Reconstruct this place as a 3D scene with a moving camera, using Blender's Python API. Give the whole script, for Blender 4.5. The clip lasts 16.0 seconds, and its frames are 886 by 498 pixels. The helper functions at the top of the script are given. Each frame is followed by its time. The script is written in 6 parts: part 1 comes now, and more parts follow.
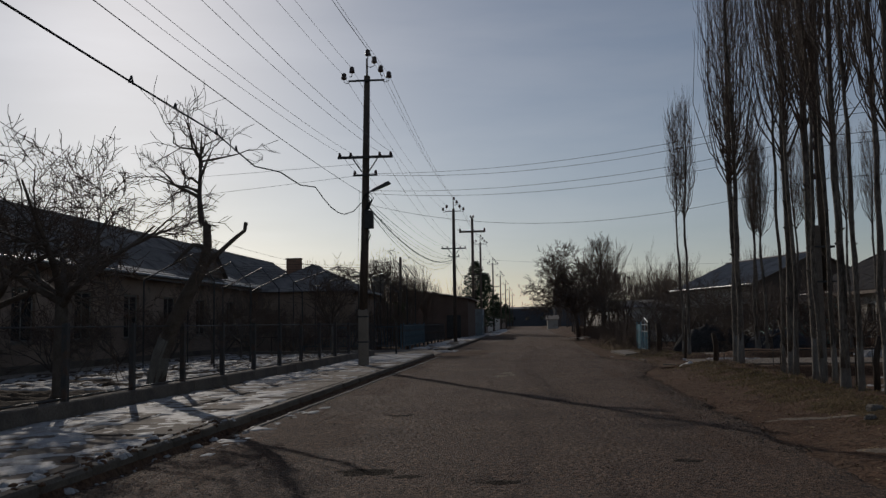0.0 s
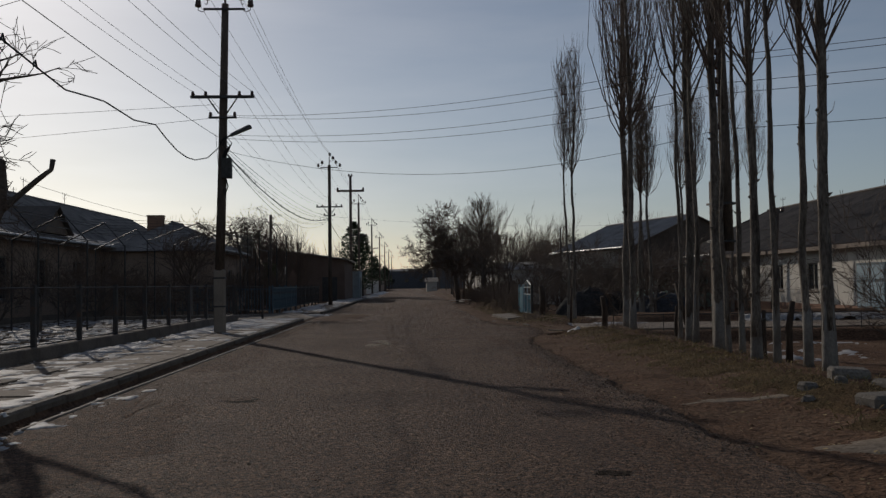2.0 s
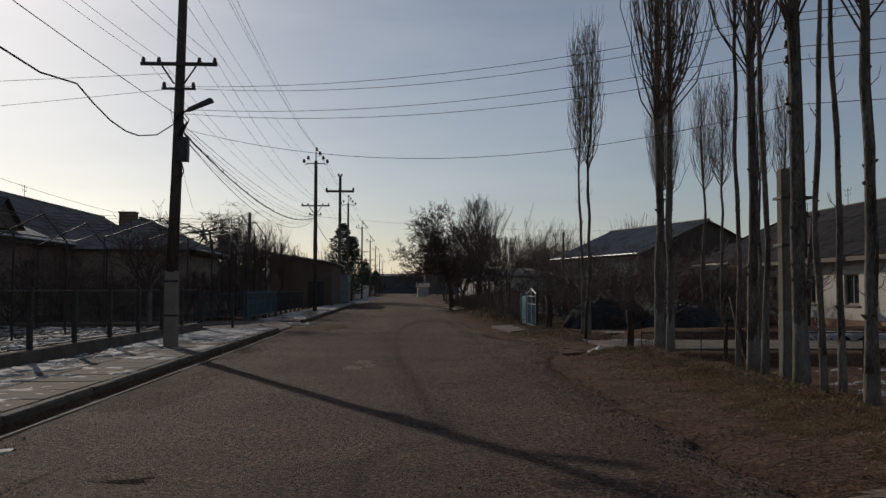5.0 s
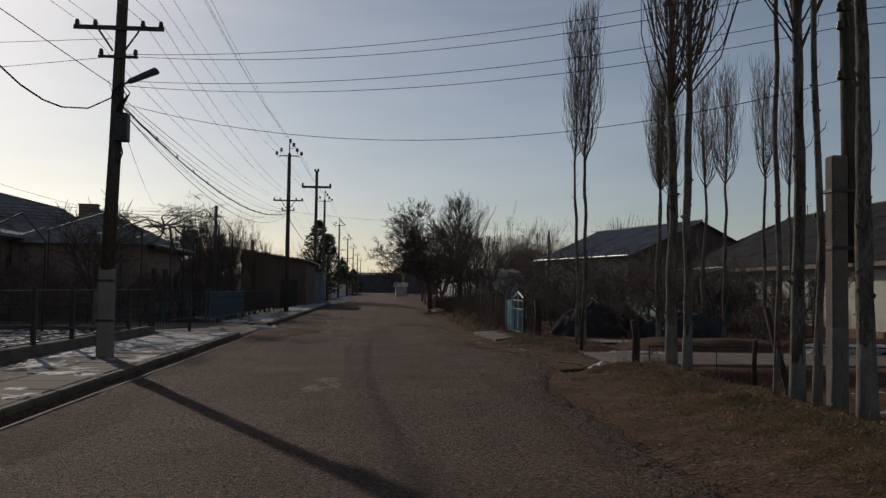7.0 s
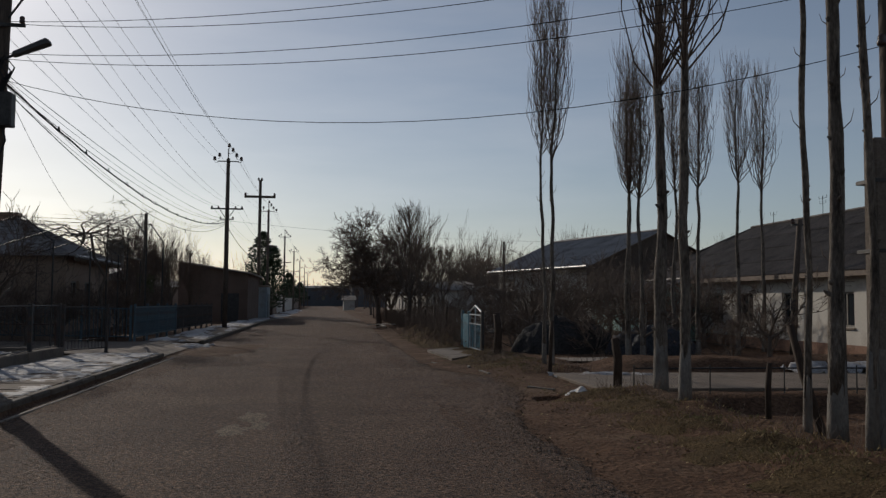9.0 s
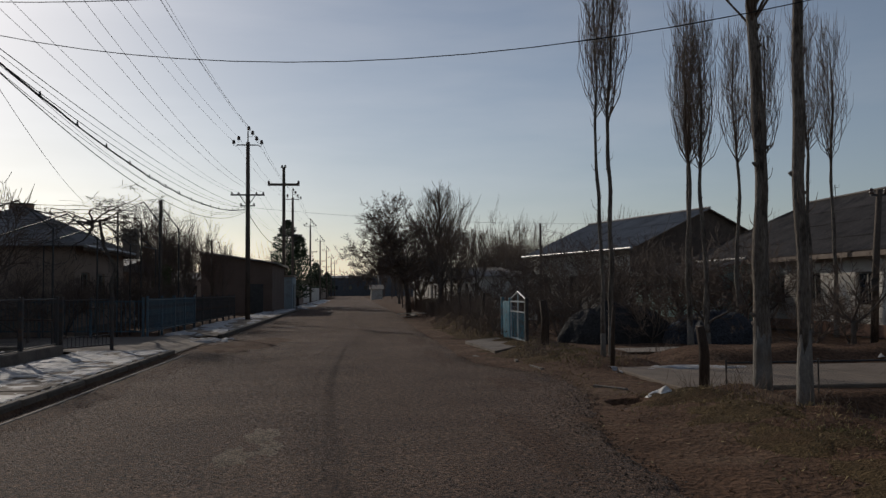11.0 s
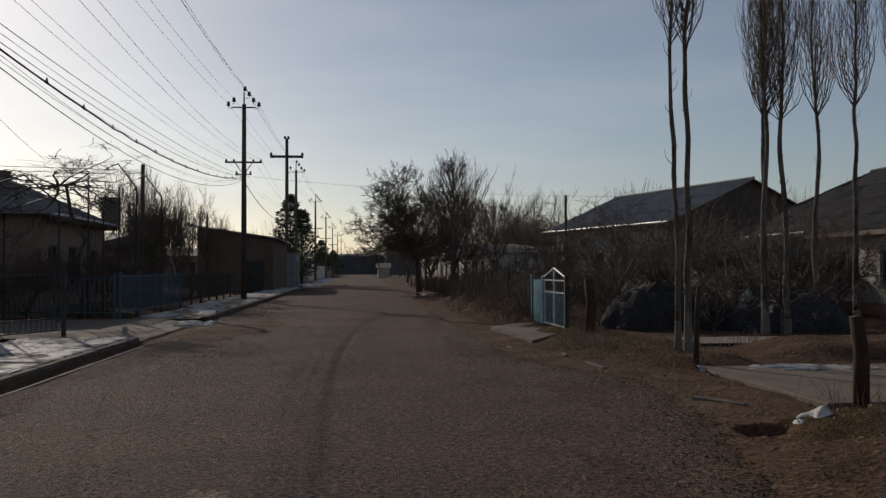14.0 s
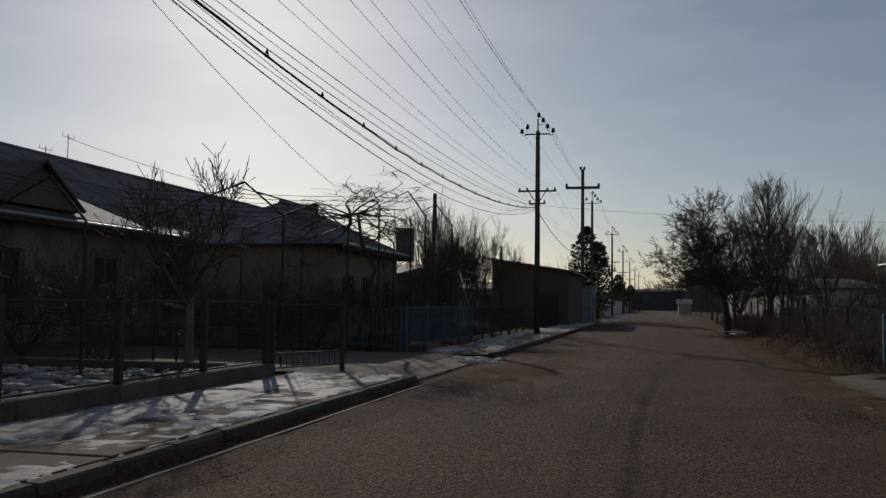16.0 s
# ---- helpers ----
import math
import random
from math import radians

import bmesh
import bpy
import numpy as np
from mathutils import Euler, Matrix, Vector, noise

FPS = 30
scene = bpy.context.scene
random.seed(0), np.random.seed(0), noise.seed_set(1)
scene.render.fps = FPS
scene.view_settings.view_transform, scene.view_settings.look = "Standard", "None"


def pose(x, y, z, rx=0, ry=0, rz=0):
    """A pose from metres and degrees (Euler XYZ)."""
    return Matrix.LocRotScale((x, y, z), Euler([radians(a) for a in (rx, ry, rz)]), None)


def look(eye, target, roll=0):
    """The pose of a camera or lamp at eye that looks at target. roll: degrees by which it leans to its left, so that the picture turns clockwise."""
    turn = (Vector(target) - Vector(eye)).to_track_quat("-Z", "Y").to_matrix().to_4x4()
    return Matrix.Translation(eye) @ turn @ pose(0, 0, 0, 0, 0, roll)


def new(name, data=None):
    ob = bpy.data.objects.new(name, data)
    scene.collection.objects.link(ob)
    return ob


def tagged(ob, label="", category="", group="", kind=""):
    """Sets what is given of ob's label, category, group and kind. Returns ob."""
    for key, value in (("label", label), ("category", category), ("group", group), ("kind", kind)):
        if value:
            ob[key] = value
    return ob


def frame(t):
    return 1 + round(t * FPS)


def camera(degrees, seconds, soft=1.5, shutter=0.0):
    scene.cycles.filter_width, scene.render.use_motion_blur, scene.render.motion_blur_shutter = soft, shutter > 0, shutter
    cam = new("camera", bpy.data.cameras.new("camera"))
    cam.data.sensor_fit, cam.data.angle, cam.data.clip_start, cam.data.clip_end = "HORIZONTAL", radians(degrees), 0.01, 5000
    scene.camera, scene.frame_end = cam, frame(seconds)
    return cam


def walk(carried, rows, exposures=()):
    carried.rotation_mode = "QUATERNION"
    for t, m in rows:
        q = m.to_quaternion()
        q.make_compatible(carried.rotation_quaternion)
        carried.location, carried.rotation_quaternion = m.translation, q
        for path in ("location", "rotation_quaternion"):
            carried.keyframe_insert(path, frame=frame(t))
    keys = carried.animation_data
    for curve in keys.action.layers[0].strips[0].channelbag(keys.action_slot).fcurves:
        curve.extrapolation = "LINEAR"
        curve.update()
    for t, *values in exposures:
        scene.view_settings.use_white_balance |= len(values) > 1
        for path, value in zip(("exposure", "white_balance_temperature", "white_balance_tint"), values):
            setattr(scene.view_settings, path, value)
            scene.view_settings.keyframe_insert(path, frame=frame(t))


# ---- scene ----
cam = camera(52.7, 16.0, soft=1.4)
PATH = [
    (0, (0.206, -2.629, 1.505), (0.019, -0.644, 1.671), -0.9),
    (0.5, (0.256, -1.9, 1.539), (0.243, 0.093, 1.711), -1.4),
    (1, (0.203, -1.192, 1.516), (0.256, 0.803, 1.657), -2.2),
    (1.5, (0.252, -0.43, 1.535), (0.316, 1.566, 1.64), -1.8),
    (2, (0.272, 0.29, 1.506), (0.351, 2.287, 1.584), -0.8),
    (2.5, (0.344, 1.035, 1.5), (0.421, 3.033, 1.555), -0.4),
    (3, (0.391, 1.745, 1.516), (0.461, 3.744, 1.536), 0.3),
    (3.5, (0.426, 2.486, 1.542), (0.543, 4.482, 1.528), -0.5),
    (4, (0.362, 3.206, 1.556), (0.415, 5.205, 1.539), -0.2),
    (4.5, (0.293, 3.935, 1.573), (0.362, 5.934, 1.609), -1.0),
    (5, (0.3, 4.686, 1.582), (0.398, 6.682, 1.672), 0.1),
    (5.2, (0.288, 4.989, 1.557), (0.406, 6.984, 1.653), 0.4),
    (7.3, (0.418, 8.135, 1.705), (0.576, 10.127, 1.79), 1.0),
    (7.5, (0.413, 8.448, 1.673), (0.608, 10.437, 1.74), 1.0),
    (8, (0.475, 9.16, 1.691), (0.773, 11.137, 1.745), 0.7),
    (8.5, (0.534, 9.9, 1.721), (0.787, 11.881, 1.845), 1.5),
    (9, (0.575, 10.616, 1.721), (0.834, 12.595, 1.84), 0.5),
    (9.5, (0.61, 11.379, 1.725), (0.81, 13.366, 1.835), 0.8),
    (10, (0.606, 12.133, 1.734), (0.835, 14.117, 1.833), 0.3),
    (10.2, (0.612, 12.414, 1.716), (0.829, 14.4, 1.815), -0.0),
    (12.3, (0.535, 15.618, 1.604), (0.739, 17.607, 1.666), -0.8),
    (12.5, (0.562, 15.956, 1.578), (0.778, 17.943, 1.631), -1.0),
    (13, (0.59, 16.641, 1.59), (0.818, 18.628, 1.608), -0.8),
    (13.5, (0.602, 17.372, 1.587), (0.844, 19.358, 1.6), -1.4),
    (14, (0.629, 18.094, 1.594), (0.815, 20.085, 1.64), -0.2),
    (14.5, (0.641, 18.836, 1.612), (0.785, 20.83, 1.627), -1.2),
    (15, (0.57, 19.516, 1.599), (0.509, 21.514, 1.582), -0.3),
    (15.5, (0.477, 20.266, 1.606), (0.19, 22.245, 1.671), 1.2),
    (16, (0.462, 20.997, 1.564), (-0.004, 22.938, 1.685), 0.7),
]
EXPOSURES = [(0.0, -0.85, 6250, 12), (0.7, -0.88, 6250, 12), (1.6, -0.77, 6300, 12), (3.0, -0.5, 6540, 12), (3.6, -0.42, 6640, 12), (4.5, -0.4, 6500, 12), (5.0, -0.62, 6400, 12), (7.4, -0.62, 6450, 12), (8.0, -0.2, 6550, 12), (9.0, -0.5, 6350, 12), (12.3, -0.5, 6400, 12), (13.5, -0.34, 6600, 12), (14.4, -0.53, 6450, 12), (15.2, -0.48, 6450, 12), (16.0, -0.84, 6300, 12)]
walk(cam, [(t, look(eye, target, roll)) for t, eye, target, roll in PATH], EXPOSURES)

# ---- world, sun and exposure ----
SUN_AZ, SUN_EL = -25.5, 21.5
world = bpy.data.worlds.new("sky")
scene.world = world
world.use_nodes = True
wn, wl = world.node_tree.nodes, world.node_tree.links
sky = wn.new("ShaderNodeTexSky")
sky.sky_type = "NISHITA"
sky.sun_disc = False
sky.sun_elevation, sky.sun_rotation = radians(SUN_EL), radians(SUN_AZ)
sky.air_density, sky.dust_density, sky.ozone_density = 1.0, 0.55, 2.2
haze = wn.new("ShaderNodeHueSaturation")
haze.inputs["Saturation"].default_value = 0.74
wl.new(sky.outputs[0], haze.inputs["Color"])
# thin wisps of high cloud over the whole sky
veil = wn.new("ShaderNodeHueSaturation")
veil.inputs["Saturation"].default_value, veil.inputs["Value"].default_value = 0.35, 1.22
wl.new(sky.outputs[0], veil.inputs["Color"])
wco, wmap, wisp, wr, wmix = wn.new("ShaderNodeTexCoord"), wn.new("ShaderNodeMapping"), wn.new("ShaderNodeTexNoise"), wn.new("ShaderNodeMapRange"), wn.new("ShaderNodeMix")
wmap.inputs["Scale"].default_value, wmap.inputs["Rotation"].default_value = (1.6, 1.6, 9.0), (radians(4), radians(7), 0)
wisp.inputs["Scale"].default_value, wisp.inputs["Detail"].default_value, wisp.inputs["Roughness"].default_value = 1.5, 6, 0.55
wr.inputs[1].default_value, wr.inputs[2].default_value, wr.inputs[4].default_value = 0.45, 0.8, 0.5
wmix.data_type = "RGBA"
wl.new(wco.outputs["Generated"], wmap.inputs[0])
wl.new(wmap.outputs[0], wisp.inputs["Vector"])
wl.new(wisp.outputs[0], wr.inputs[0])
wl.new(wr.outputs[0], wmix.inputs[0])
wl.new(haze.outputs[0], wmix.inputs[6])
wl.new(veil.outputs[0], wmix.inputs[7])
wl.new(wmix.outputs[2], wn["Background"].inputs[0])
wn["Background"].inputs[1].default_value = 0.082
sun = new("sun", bpy.data.lights.new("sun", "SUN"))
sun.data.energy, sun.data.angle, sun.data.color = 2.4, radians(0.6), (1.0, 0.9, 0.76)
sd = Vector((math.sin(radians(SUN_AZ)) * math.cos(radians(SUN_EL)), math.cos(radians(SUN_AZ)) * math.cos(radians(SUN_EL)), math.sin(radians(SUN_EL))))
sun.matrix_world = look(sd * 60, (0, 0, 0))


# ---- materials ----
def mat(name, a, b, scale=3.0, fine=60.0, rough=0.85, bump=0.4, dist=0.01, metal=0.0, c=None, cscale=0.6, fine_amt=0.35, stretch=(1, 1, 1), spec=0.3, rand=0.0, mid=0.0, clo=0.5):
    """Two-scale colour noise (a to b), fine grain, optional stain colour c, bump from the grain."""
    m = bpy.data.materials.new(name)
    m.use_nodes = True
    n, l = m.node_tree.nodes, m.node_tree.links
    p = n["Principled BSDF"]
    co = n.new("ShaderNodeTexCoord")
    mp = n.new("ShaderNodeMapping")
    mp.inputs["Scale"].default_value = stretch
    l.new(co.outputs["Object"], mp.inputs[0])

    def tex(s, detail, r=0.6):
        t = n.new("ShaderNodeTexNoise")
        t.inputs["Scale"].default_value, t.inputs["Detail"].default_value, t.inputs["Roughness"].default_value = s, detail, r
        l.new(mp.outputs[0], t.inputs["Vector"])
        return t

    def ramp(src, lo, hi):
        r = n.new("ShaderNodeMapRange")
        r.inputs[1].default_value, r.inputs[2].default_value = lo, hi
        l.new(src, r.inputs[0])
        return r.outputs[0]

    def mix(f, x, y, mode="MIX"):
        k = n.new("ShaderNodeMix")
        k.data_type, k.blend_type = "RGBA", mode
        for sock, v in ((k.inputs[0], f), (k.inputs[6], x), (k.inputs[7], y)):
            if isinstance(v, (int, float)):
                sock.default_value = v
            elif isinstance(v, tuple):
                sock.default_value = (*v, 1)
            else:
                l.new(v, sock)
        return k.outputs[2]

    big, grain = tex(scale, 5), tex(fine, 3)
    col = mix(ramp(big.outputs[0], 0.3, 0.7), a, b)
    if c:
        stain = tex(cscale, 6, 0.7)
        col = mix(ramp(stain.outputs[0], clo, clo + 0.16), col, c)
    g = ramp(grain.outputs[0], 0.3, 0.7)
    gr = n.new("ShaderNodeMapRange")
    gr.inputs[3].default_value, gr.inputs[4].default_value = 1 - fine_amt, 1 + fine_amt
    l.new(g, gr.inputs[0])
    if rand:
        oi, rr, mu = n.new("ShaderNodeObjectInfo"), n.new("ShaderNodeMapRange"), n.new("ShaderNodeMath")
        rr.inputs[3].default_value, rr.inputs[4].default_value = 1 - rand, 1 + rand
        mu.operation = "MULTIPLY"
        l.new(oi.outputs["Random"], rr.inputs[0])
        l.new(rr.outputs[0], mu.inputs[0])
        l.new(gr.outputs[0], mu.inputs[1])
        f = mu.outputs[0]
    else:
        f = gr.outputs[0]
    pebble = None
    if mid:
        pebble = n.new("ShaderNodeTexVoronoi")
        pebble.inputs["Scale"].default_value = mid
        l.new(mp.outputs[0], pebble.inputs["Vector"])
        pr, pm = n.new("ShaderNodeMapRange"), n.new("ShaderNodeMath")
        pm.operation = "MULTIPLY"
        pr.inputs[1].default_value, pr.inputs[2].default_value, pr.inputs[3].default_value, pr.inputs[4].default_value = 0.15, 0.85, 0.3, 1.48
        l.new(pebble.outputs["Color"], pr.inputs[0])
        l.new(pr.outputs[0], pm.inputs[0])
        l.new(f, pm.inputs[1])
        f = pm.outputs[0]
    vm = n.new("ShaderNodeVectorMath")
    vm.operation = "SCALE"
    l.new(col, vm.inputs[0])
    l.new(f, vm.inputs["Scale"])
    l.new(vm.outputs[0], p.inputs["Base Color"])
    p.inputs["Roughness"].default_value, p.inputs["Metallic"].default_value = rough, metal
    p.inputs["Specular IOR Level"].default_value = spec
    if bump:
        bp = n.new("ShaderNodeBump")
        bp.inputs["Strength"].default_value, bp.inputs["Distance"].default_value = bump, dist
        ad = n.new("ShaderNodeMath")
        ad.operation = "ADD"
        l.new(grain.outputs[0], ad.inputs[0])
        if pebble:
            inv = n.new("ShaderNodeMath")
            inv.operation = "MULTIPLY"
            inv.inputs[1].default_value = -1.1
            l.new(pebble.outputs["Distance"], inv.inputs[0])
            l.new(inv.outputs[0], ad.inputs[1])
        else:
            l.new(big.outputs[0], ad.inputs[1])
        l.new(ad.outputs[0], bp.inputs["Height"])
        l.new(bp.outputs[0], p.inputs["Normal"])
    return m


ASPHALT = mat("asphalt", (0.118, 0.065, 0.04), (0.184, 0.105, 0.064), 0.45, 17, 0.88, 1.0, 0.045, c=(0.196, 0.115, 0.069), cscale=0.35, fine_amt=0.9, spec=0.3, mid=60, clo=0.44)
DIRT = mat("dirt", (0.08, 0.044, 0.026), (0.15, 0.086, 0.052), 1.1, 14, 0.95, 1.0, 0.06, c=(0.165, 0.105, 0.066), cscale=0.5, fine_amt=0.5, spec=0.1)
SOIL = mat("tilled_soil", (0.065, 0.047, 0.034), (0.105, 0.077, 0.055), 2, 25, 0.95, 0.9, 0.04, spec=0.1)
CONCRETE = mat("concrete", (0.22, 0.18, 0.14), (0.31, 0.26, 0.21), 1.2, 40, 0.85, 0.4, 0.01, c=(0.17, 0.15, 0.13), cscale=0.8, fine_amt=0.2)
DRIVE = mat("drive_concrete", (0.16, 0.122, 0.09), (0.235, 0.185, 0.14), 0.9, 30, 0.9, 0.4, 0.01, c=(0.13, 0.107, 0.083), cscale=0.6, fine_amt=0.22)
KERBSTONE = mat("kerb_concrete", (0.1, 0.079, 0.058), (0.165, 0.134, 0.102), 2, 30, 0.9, 0.6, 0.015, c=(0.1, 0.085, 0.07), cscale=1.2, fine_amt=0.25, rand=0.15)
PLINTH = mat("plinth_concrete", (0.14, 0.112, 0.088), (0.21, 0.172, 0.138), 1.5, 30, 0.9, 0.6, 0.015, c=(0.08, 0.07, 0.06), cscale=0.7, fine_amt=0.25)
SNOW = mat("old_snow", (0.33, 0.31, 0.295), (0.52, 0.51, 0.5), 5, 30, 0.7, 0.5, 0.015, c=(0.26, 0.215, 0.175), cscale=2.6, fine_amt=0.2, spec=0.2)
BARK = mat("poplar_bark", (0.09, 0.072, 0.057), (0.235, 0.2, 0.162), 5, 40, 0.9, 1.0, 0.03, c=(0.045, 0.036, 0.028), cscale=6.0, fine_amt=0.4, stretch=(1, 1, 0.25))
WHITEWASH = mat("whitewashed_bark", (0.165, 0.148, 0.127), (0.265, 0.242, 0.21), 4, 40, 0.9, 0.9, 0.02, c=(0.14, 0.115, 0.09), cscale=2.5, fine_amt=0.25, stretch=(1, 1, 0.4))
DARKSLATE = mat("dark_asbestos_roof", (0.09, 0.074, 0.063), (0.145, 0.121, 0.104), 0.8, 20, 0.75, 0.4, 0.01, c=(0.06, 0.052, 0.046), cscale=0.9, fine_amt=0.25, rand=0.12)
DARKTRIM = mat("dark_weathered_board", (0.08, 0.058, 0.045), (0.125, 0.092, 0.071), 3, 40, 0.8, 0.3, 0.005)
BLUERUBBLE = mat("dark_blue_plastic_rubbish", (0.03, 0.032, 0.038), (0.075, 0.078, 0.088), 9, 24, 0.6, 0.9, 0.05, fine_amt=0.6)
SLAB = mat("paving_slab", (0.115, 0.084, 0.059), (0.185, 0.138, 0.1), 1.6, 30, 0.9, 0.5, 0.012, c=(0.1, 0.08, 0.062), cscale=1.3, fine_amt=0.25, rand=0.18)
TWIG = mat("twig", (0.095, 0.066, 0.05), (0.152, 0.11, 0.083), 6, 60, 0.8, 0.0)
DARKBARK = mat("dark_bark", (0.085, 0.066, 0.052), (0.15, 0.12, 0.096), 6, 50, 0.9, 0.8, 0.02)
POLEWOOD = mat("creosoted_wood", (0.07, 0.053, 0.041), (0.13, 0.1, 0.077), 5, 60, 0.85, 0.6, 0.01, stretch=(1, 1, 0.12), fine_amt=0.4)
OLDWOOD = mat("weathered_wood", (0.04, 0.027, 0.019), (0.08, 0.056, 0.04), 5, 50, 0.9, 0.6, 0.01, stretch=(1, 1, 0.15))
STEEL = mat("dark_steel", (0.05, 0.048, 0.046), (0.085, 0.08, 0.075), 6, 60, 0.55, 0.3, 0.004, metal=0.6)
RUST = mat("rusty_steel", (0.11, 0.06, 0.04), (0.07, 0.045, 0.035), 5, 40, 0.85, 0.5, 0.006)
PORCELAIN = mat("brown_porcelain", (0.06, 0.035, 0.028), (0.085, 0.05, 0.04), 4, 30, 0.25, 0.0, spec=0.5)
CABLE = mat("black_cable", (0.02, 0.02, 0.021), (0.035, 0.034, 0.033), 6, 60, 0.6, 0.0)
WIRE = mat("aluminium_wire", (0.06, 0.06, 0.06), (0.09, 0.09, 0.09), 6, 60, 0.5, 0.0, metal=0.5)
GREYPAINT = mat("grey_fence_paint", (0.045, 0.043, 0.042), (0.075, 0.07, 0.068), 4, 40, 0.6, 0.3, 0.004, c=(0.1, 0.06, 0.04), cscale=4)
BLUEPAINT = mat("blue_fence_paint", (0.07, 0.11, 0.135), (0.1, 0.15, 0.178), 3, 40, 0.55, 0.3, 0.004, c=(0.09, 0.08, 0.07), cscale=3)
GATEPAINT = mat("teal_gate_paint", (0.08, 0.22, 0.28), (0.12, 0.29, 0.35), 3, 40, 0.5, 0.2, 0.004, c=(0.12, 0.08, 0.06), cscale=4)
PALEPAINT = mat("pale_gate_paint", (0.33, 0.39, 0.4), (0.43, 0.48, 0.48), 3, 40, 0.5, 0.2, 0.004, c=(0.25, 0.2, 0.16), cscale=5)
PLASTER = mat("white_plaster", (0.6, 0.56, 0.49), (0.71, 0.67, 0.59), 0.7, 25, 0.9, 0.3, 0.008, c=(0.45, 0.4, 0.34), cscale=0.7, fine_amt=0.08)
BROWNPLASTER = mat("brown_plaster", (0.29, 0.21, 0.16), (0.39, 0.29, 0.22), 0.7, 25, 0.9, 0.4, 0.008, c=(0.14, 0.11, 0.09), cscale=0.6, fine_amt=0.15)
BRICK = mat("brick", (0.26, 0.15, 0.1), (0.33, 0.2, 0.14), 1, 25, 0.9, 0.4, 0.01, rand=0.25, fine_amt=0.2)
SHEDBRICK = mat("shed_brick", (0.12, 0.082, 0.063), (0.17, 0.117, 0.09), 0.8, 20, 0.9, 0.5, 0.01, fine_amt=0.25)
SLATE = mat("asbestos_roof", (0.17, 0.152, 0.138), (0.26, 0.235, 0.212), 0.8, 20, 0.5, 0.4, 0.01, c=(0.08, 0.07, 0.062), cscale=0.9, fine_amt=0.2, rand=0.12)
TIN = mat("galvanised_roof", (0.29, 0.272, 0.257), (0.37, 0.348, 0.33), 0.6, 20, 0.8, 0.15, 0.004, metal=0.3, c=(0.22, 0.2, 0.19), cscale=0.7, fine_amt=0.08)
GUTTER = mat("bright_tin_gutter", (0.3, 0.3, 0.3), (0.4, 0.4, 0.4), 2, 20, 0.5, 0.1, 0.003, metal=0.7, fine_amt=0.05)
TRIM = mat("painted_wood_trim", (0.14, 0.1, 0.075), (0.2, 0.15, 0.11), 3, 40, 0.7, 0.3, 0.005)
WINDOWFRAME = mat("window_frame_paint", (0.2, 0.185, 0.16), (0.28, 0.26, 0.23), 3, 40, 0.6, 0.2, 0.003)
# near-black base colour stands in for the shade inside the rooms
UNLITROOM = mat("unlit_room_shade", (0.03, 0.028, 0.026), (0.045, 0.04, 0.036), 1, 10, 0.9, 0.0)
CONIFER = mat("conifer_needles", (0.022, 0.04, 0.018), (0.045, 0.07, 0.03), 2, 30, 0.8, 0.0, rand=0.2)
EVERGREEN = mat("dry_green_shrub", (0.06, 0.065, 0.03), (0.1, 0.1, 0.045), 2, 30, 0.8, 0.0)
GRASS = mat("dry_grass", (0.27, 0.19, 0.09), (0.38, 0.28, 0.14), 1.5, 20, 0.9, 0.0, c=(0.15, 0.15, 0.06), cscale=0.8)
COAL = mat("dark_heap", (0.03, 0.027, 0.025), (0.055, 0.05, 0.046), 3, 14, 0.9, 0.9, 0.04)
STONE = mat("grey_stone", (0.13, 0.112, 0.092), (0.21, 0.185, 0.155), 3, 30, 0.9, 0.7, 0.02, rand=0.2)
RAG = mat("white_plastic_sack", (0.68, 0.67, 0.64), (0.78, 0.77, 0.74), 6, 40, 0.6, 0.5, 0.01, c=(0.4, 0.36, 0.31), cscale=4)
LAMPGREY = mat("lamp_housing", (0.06, 0.06, 0.062), (0.09, 0.09, 0.09), 5, 50, 0.5, 0.1, 0.002)
BLUEWALL = mat("pale_blue_wall", (0.24, 0.32, 0.36), (0.3, 0.38, 0.42), 0.8, 20, 0.8, 0.2, 0.006, c=(0.2, 0.22, 0.22), cscale=0.6)
FARBLUE = mat("far_blue_roof", (0.17, 0.2, 0.25), (0.21, 0.24, 0.29), 0.2, 5, 0.8, 0.0)
DULLPLASTER = mat("weathered_plaster", (0.36, 0.325, 0.28), (0.48, 0.44, 0.385), 0.5, 20, 0.9, 0.3, 0.008, c=(0.25, 0.215, 0.18), cscale=0.5, fine_amt=0.12)
# grey of the far buildings, with bluish distance haze put into the colour
FARHAZEGREY = mat("far_haze_grey", (0.085, 0.09, 0.1), (0.12, 0.125, 0.135), 0.2, 5, 0.8, 0.0)
MOSS = mat("dry_turf", (0.075, 0.052, 0.027), (0.14, 0.097, 0.05), 2.5, 30, 0.95, 1.0, 0.05, c=(0.1, 0.062, 0.034), cscale=1.2, fine_amt=0.6, spec=0.05)
TURQ = mat("turquoise_plaster", (0.3, 0.45, 0.42), (0.36, 0.52, 0.48), 0.8, 20, 0.9, 0.2, 0.006)
GLASS = bpy.data.materials.new("window_glass")
GLASS.use_nodes = True
gp = GLASS.node_tree.nodes["Principled BSDF"]
gp.inputs["Base Color"].default_value = (0.03, 0.035, 0.04, 1)
gp.inputs["Roughness"].default_value = 0.06
gp.inputs["Specular IOR Level"].default_value = 0.6


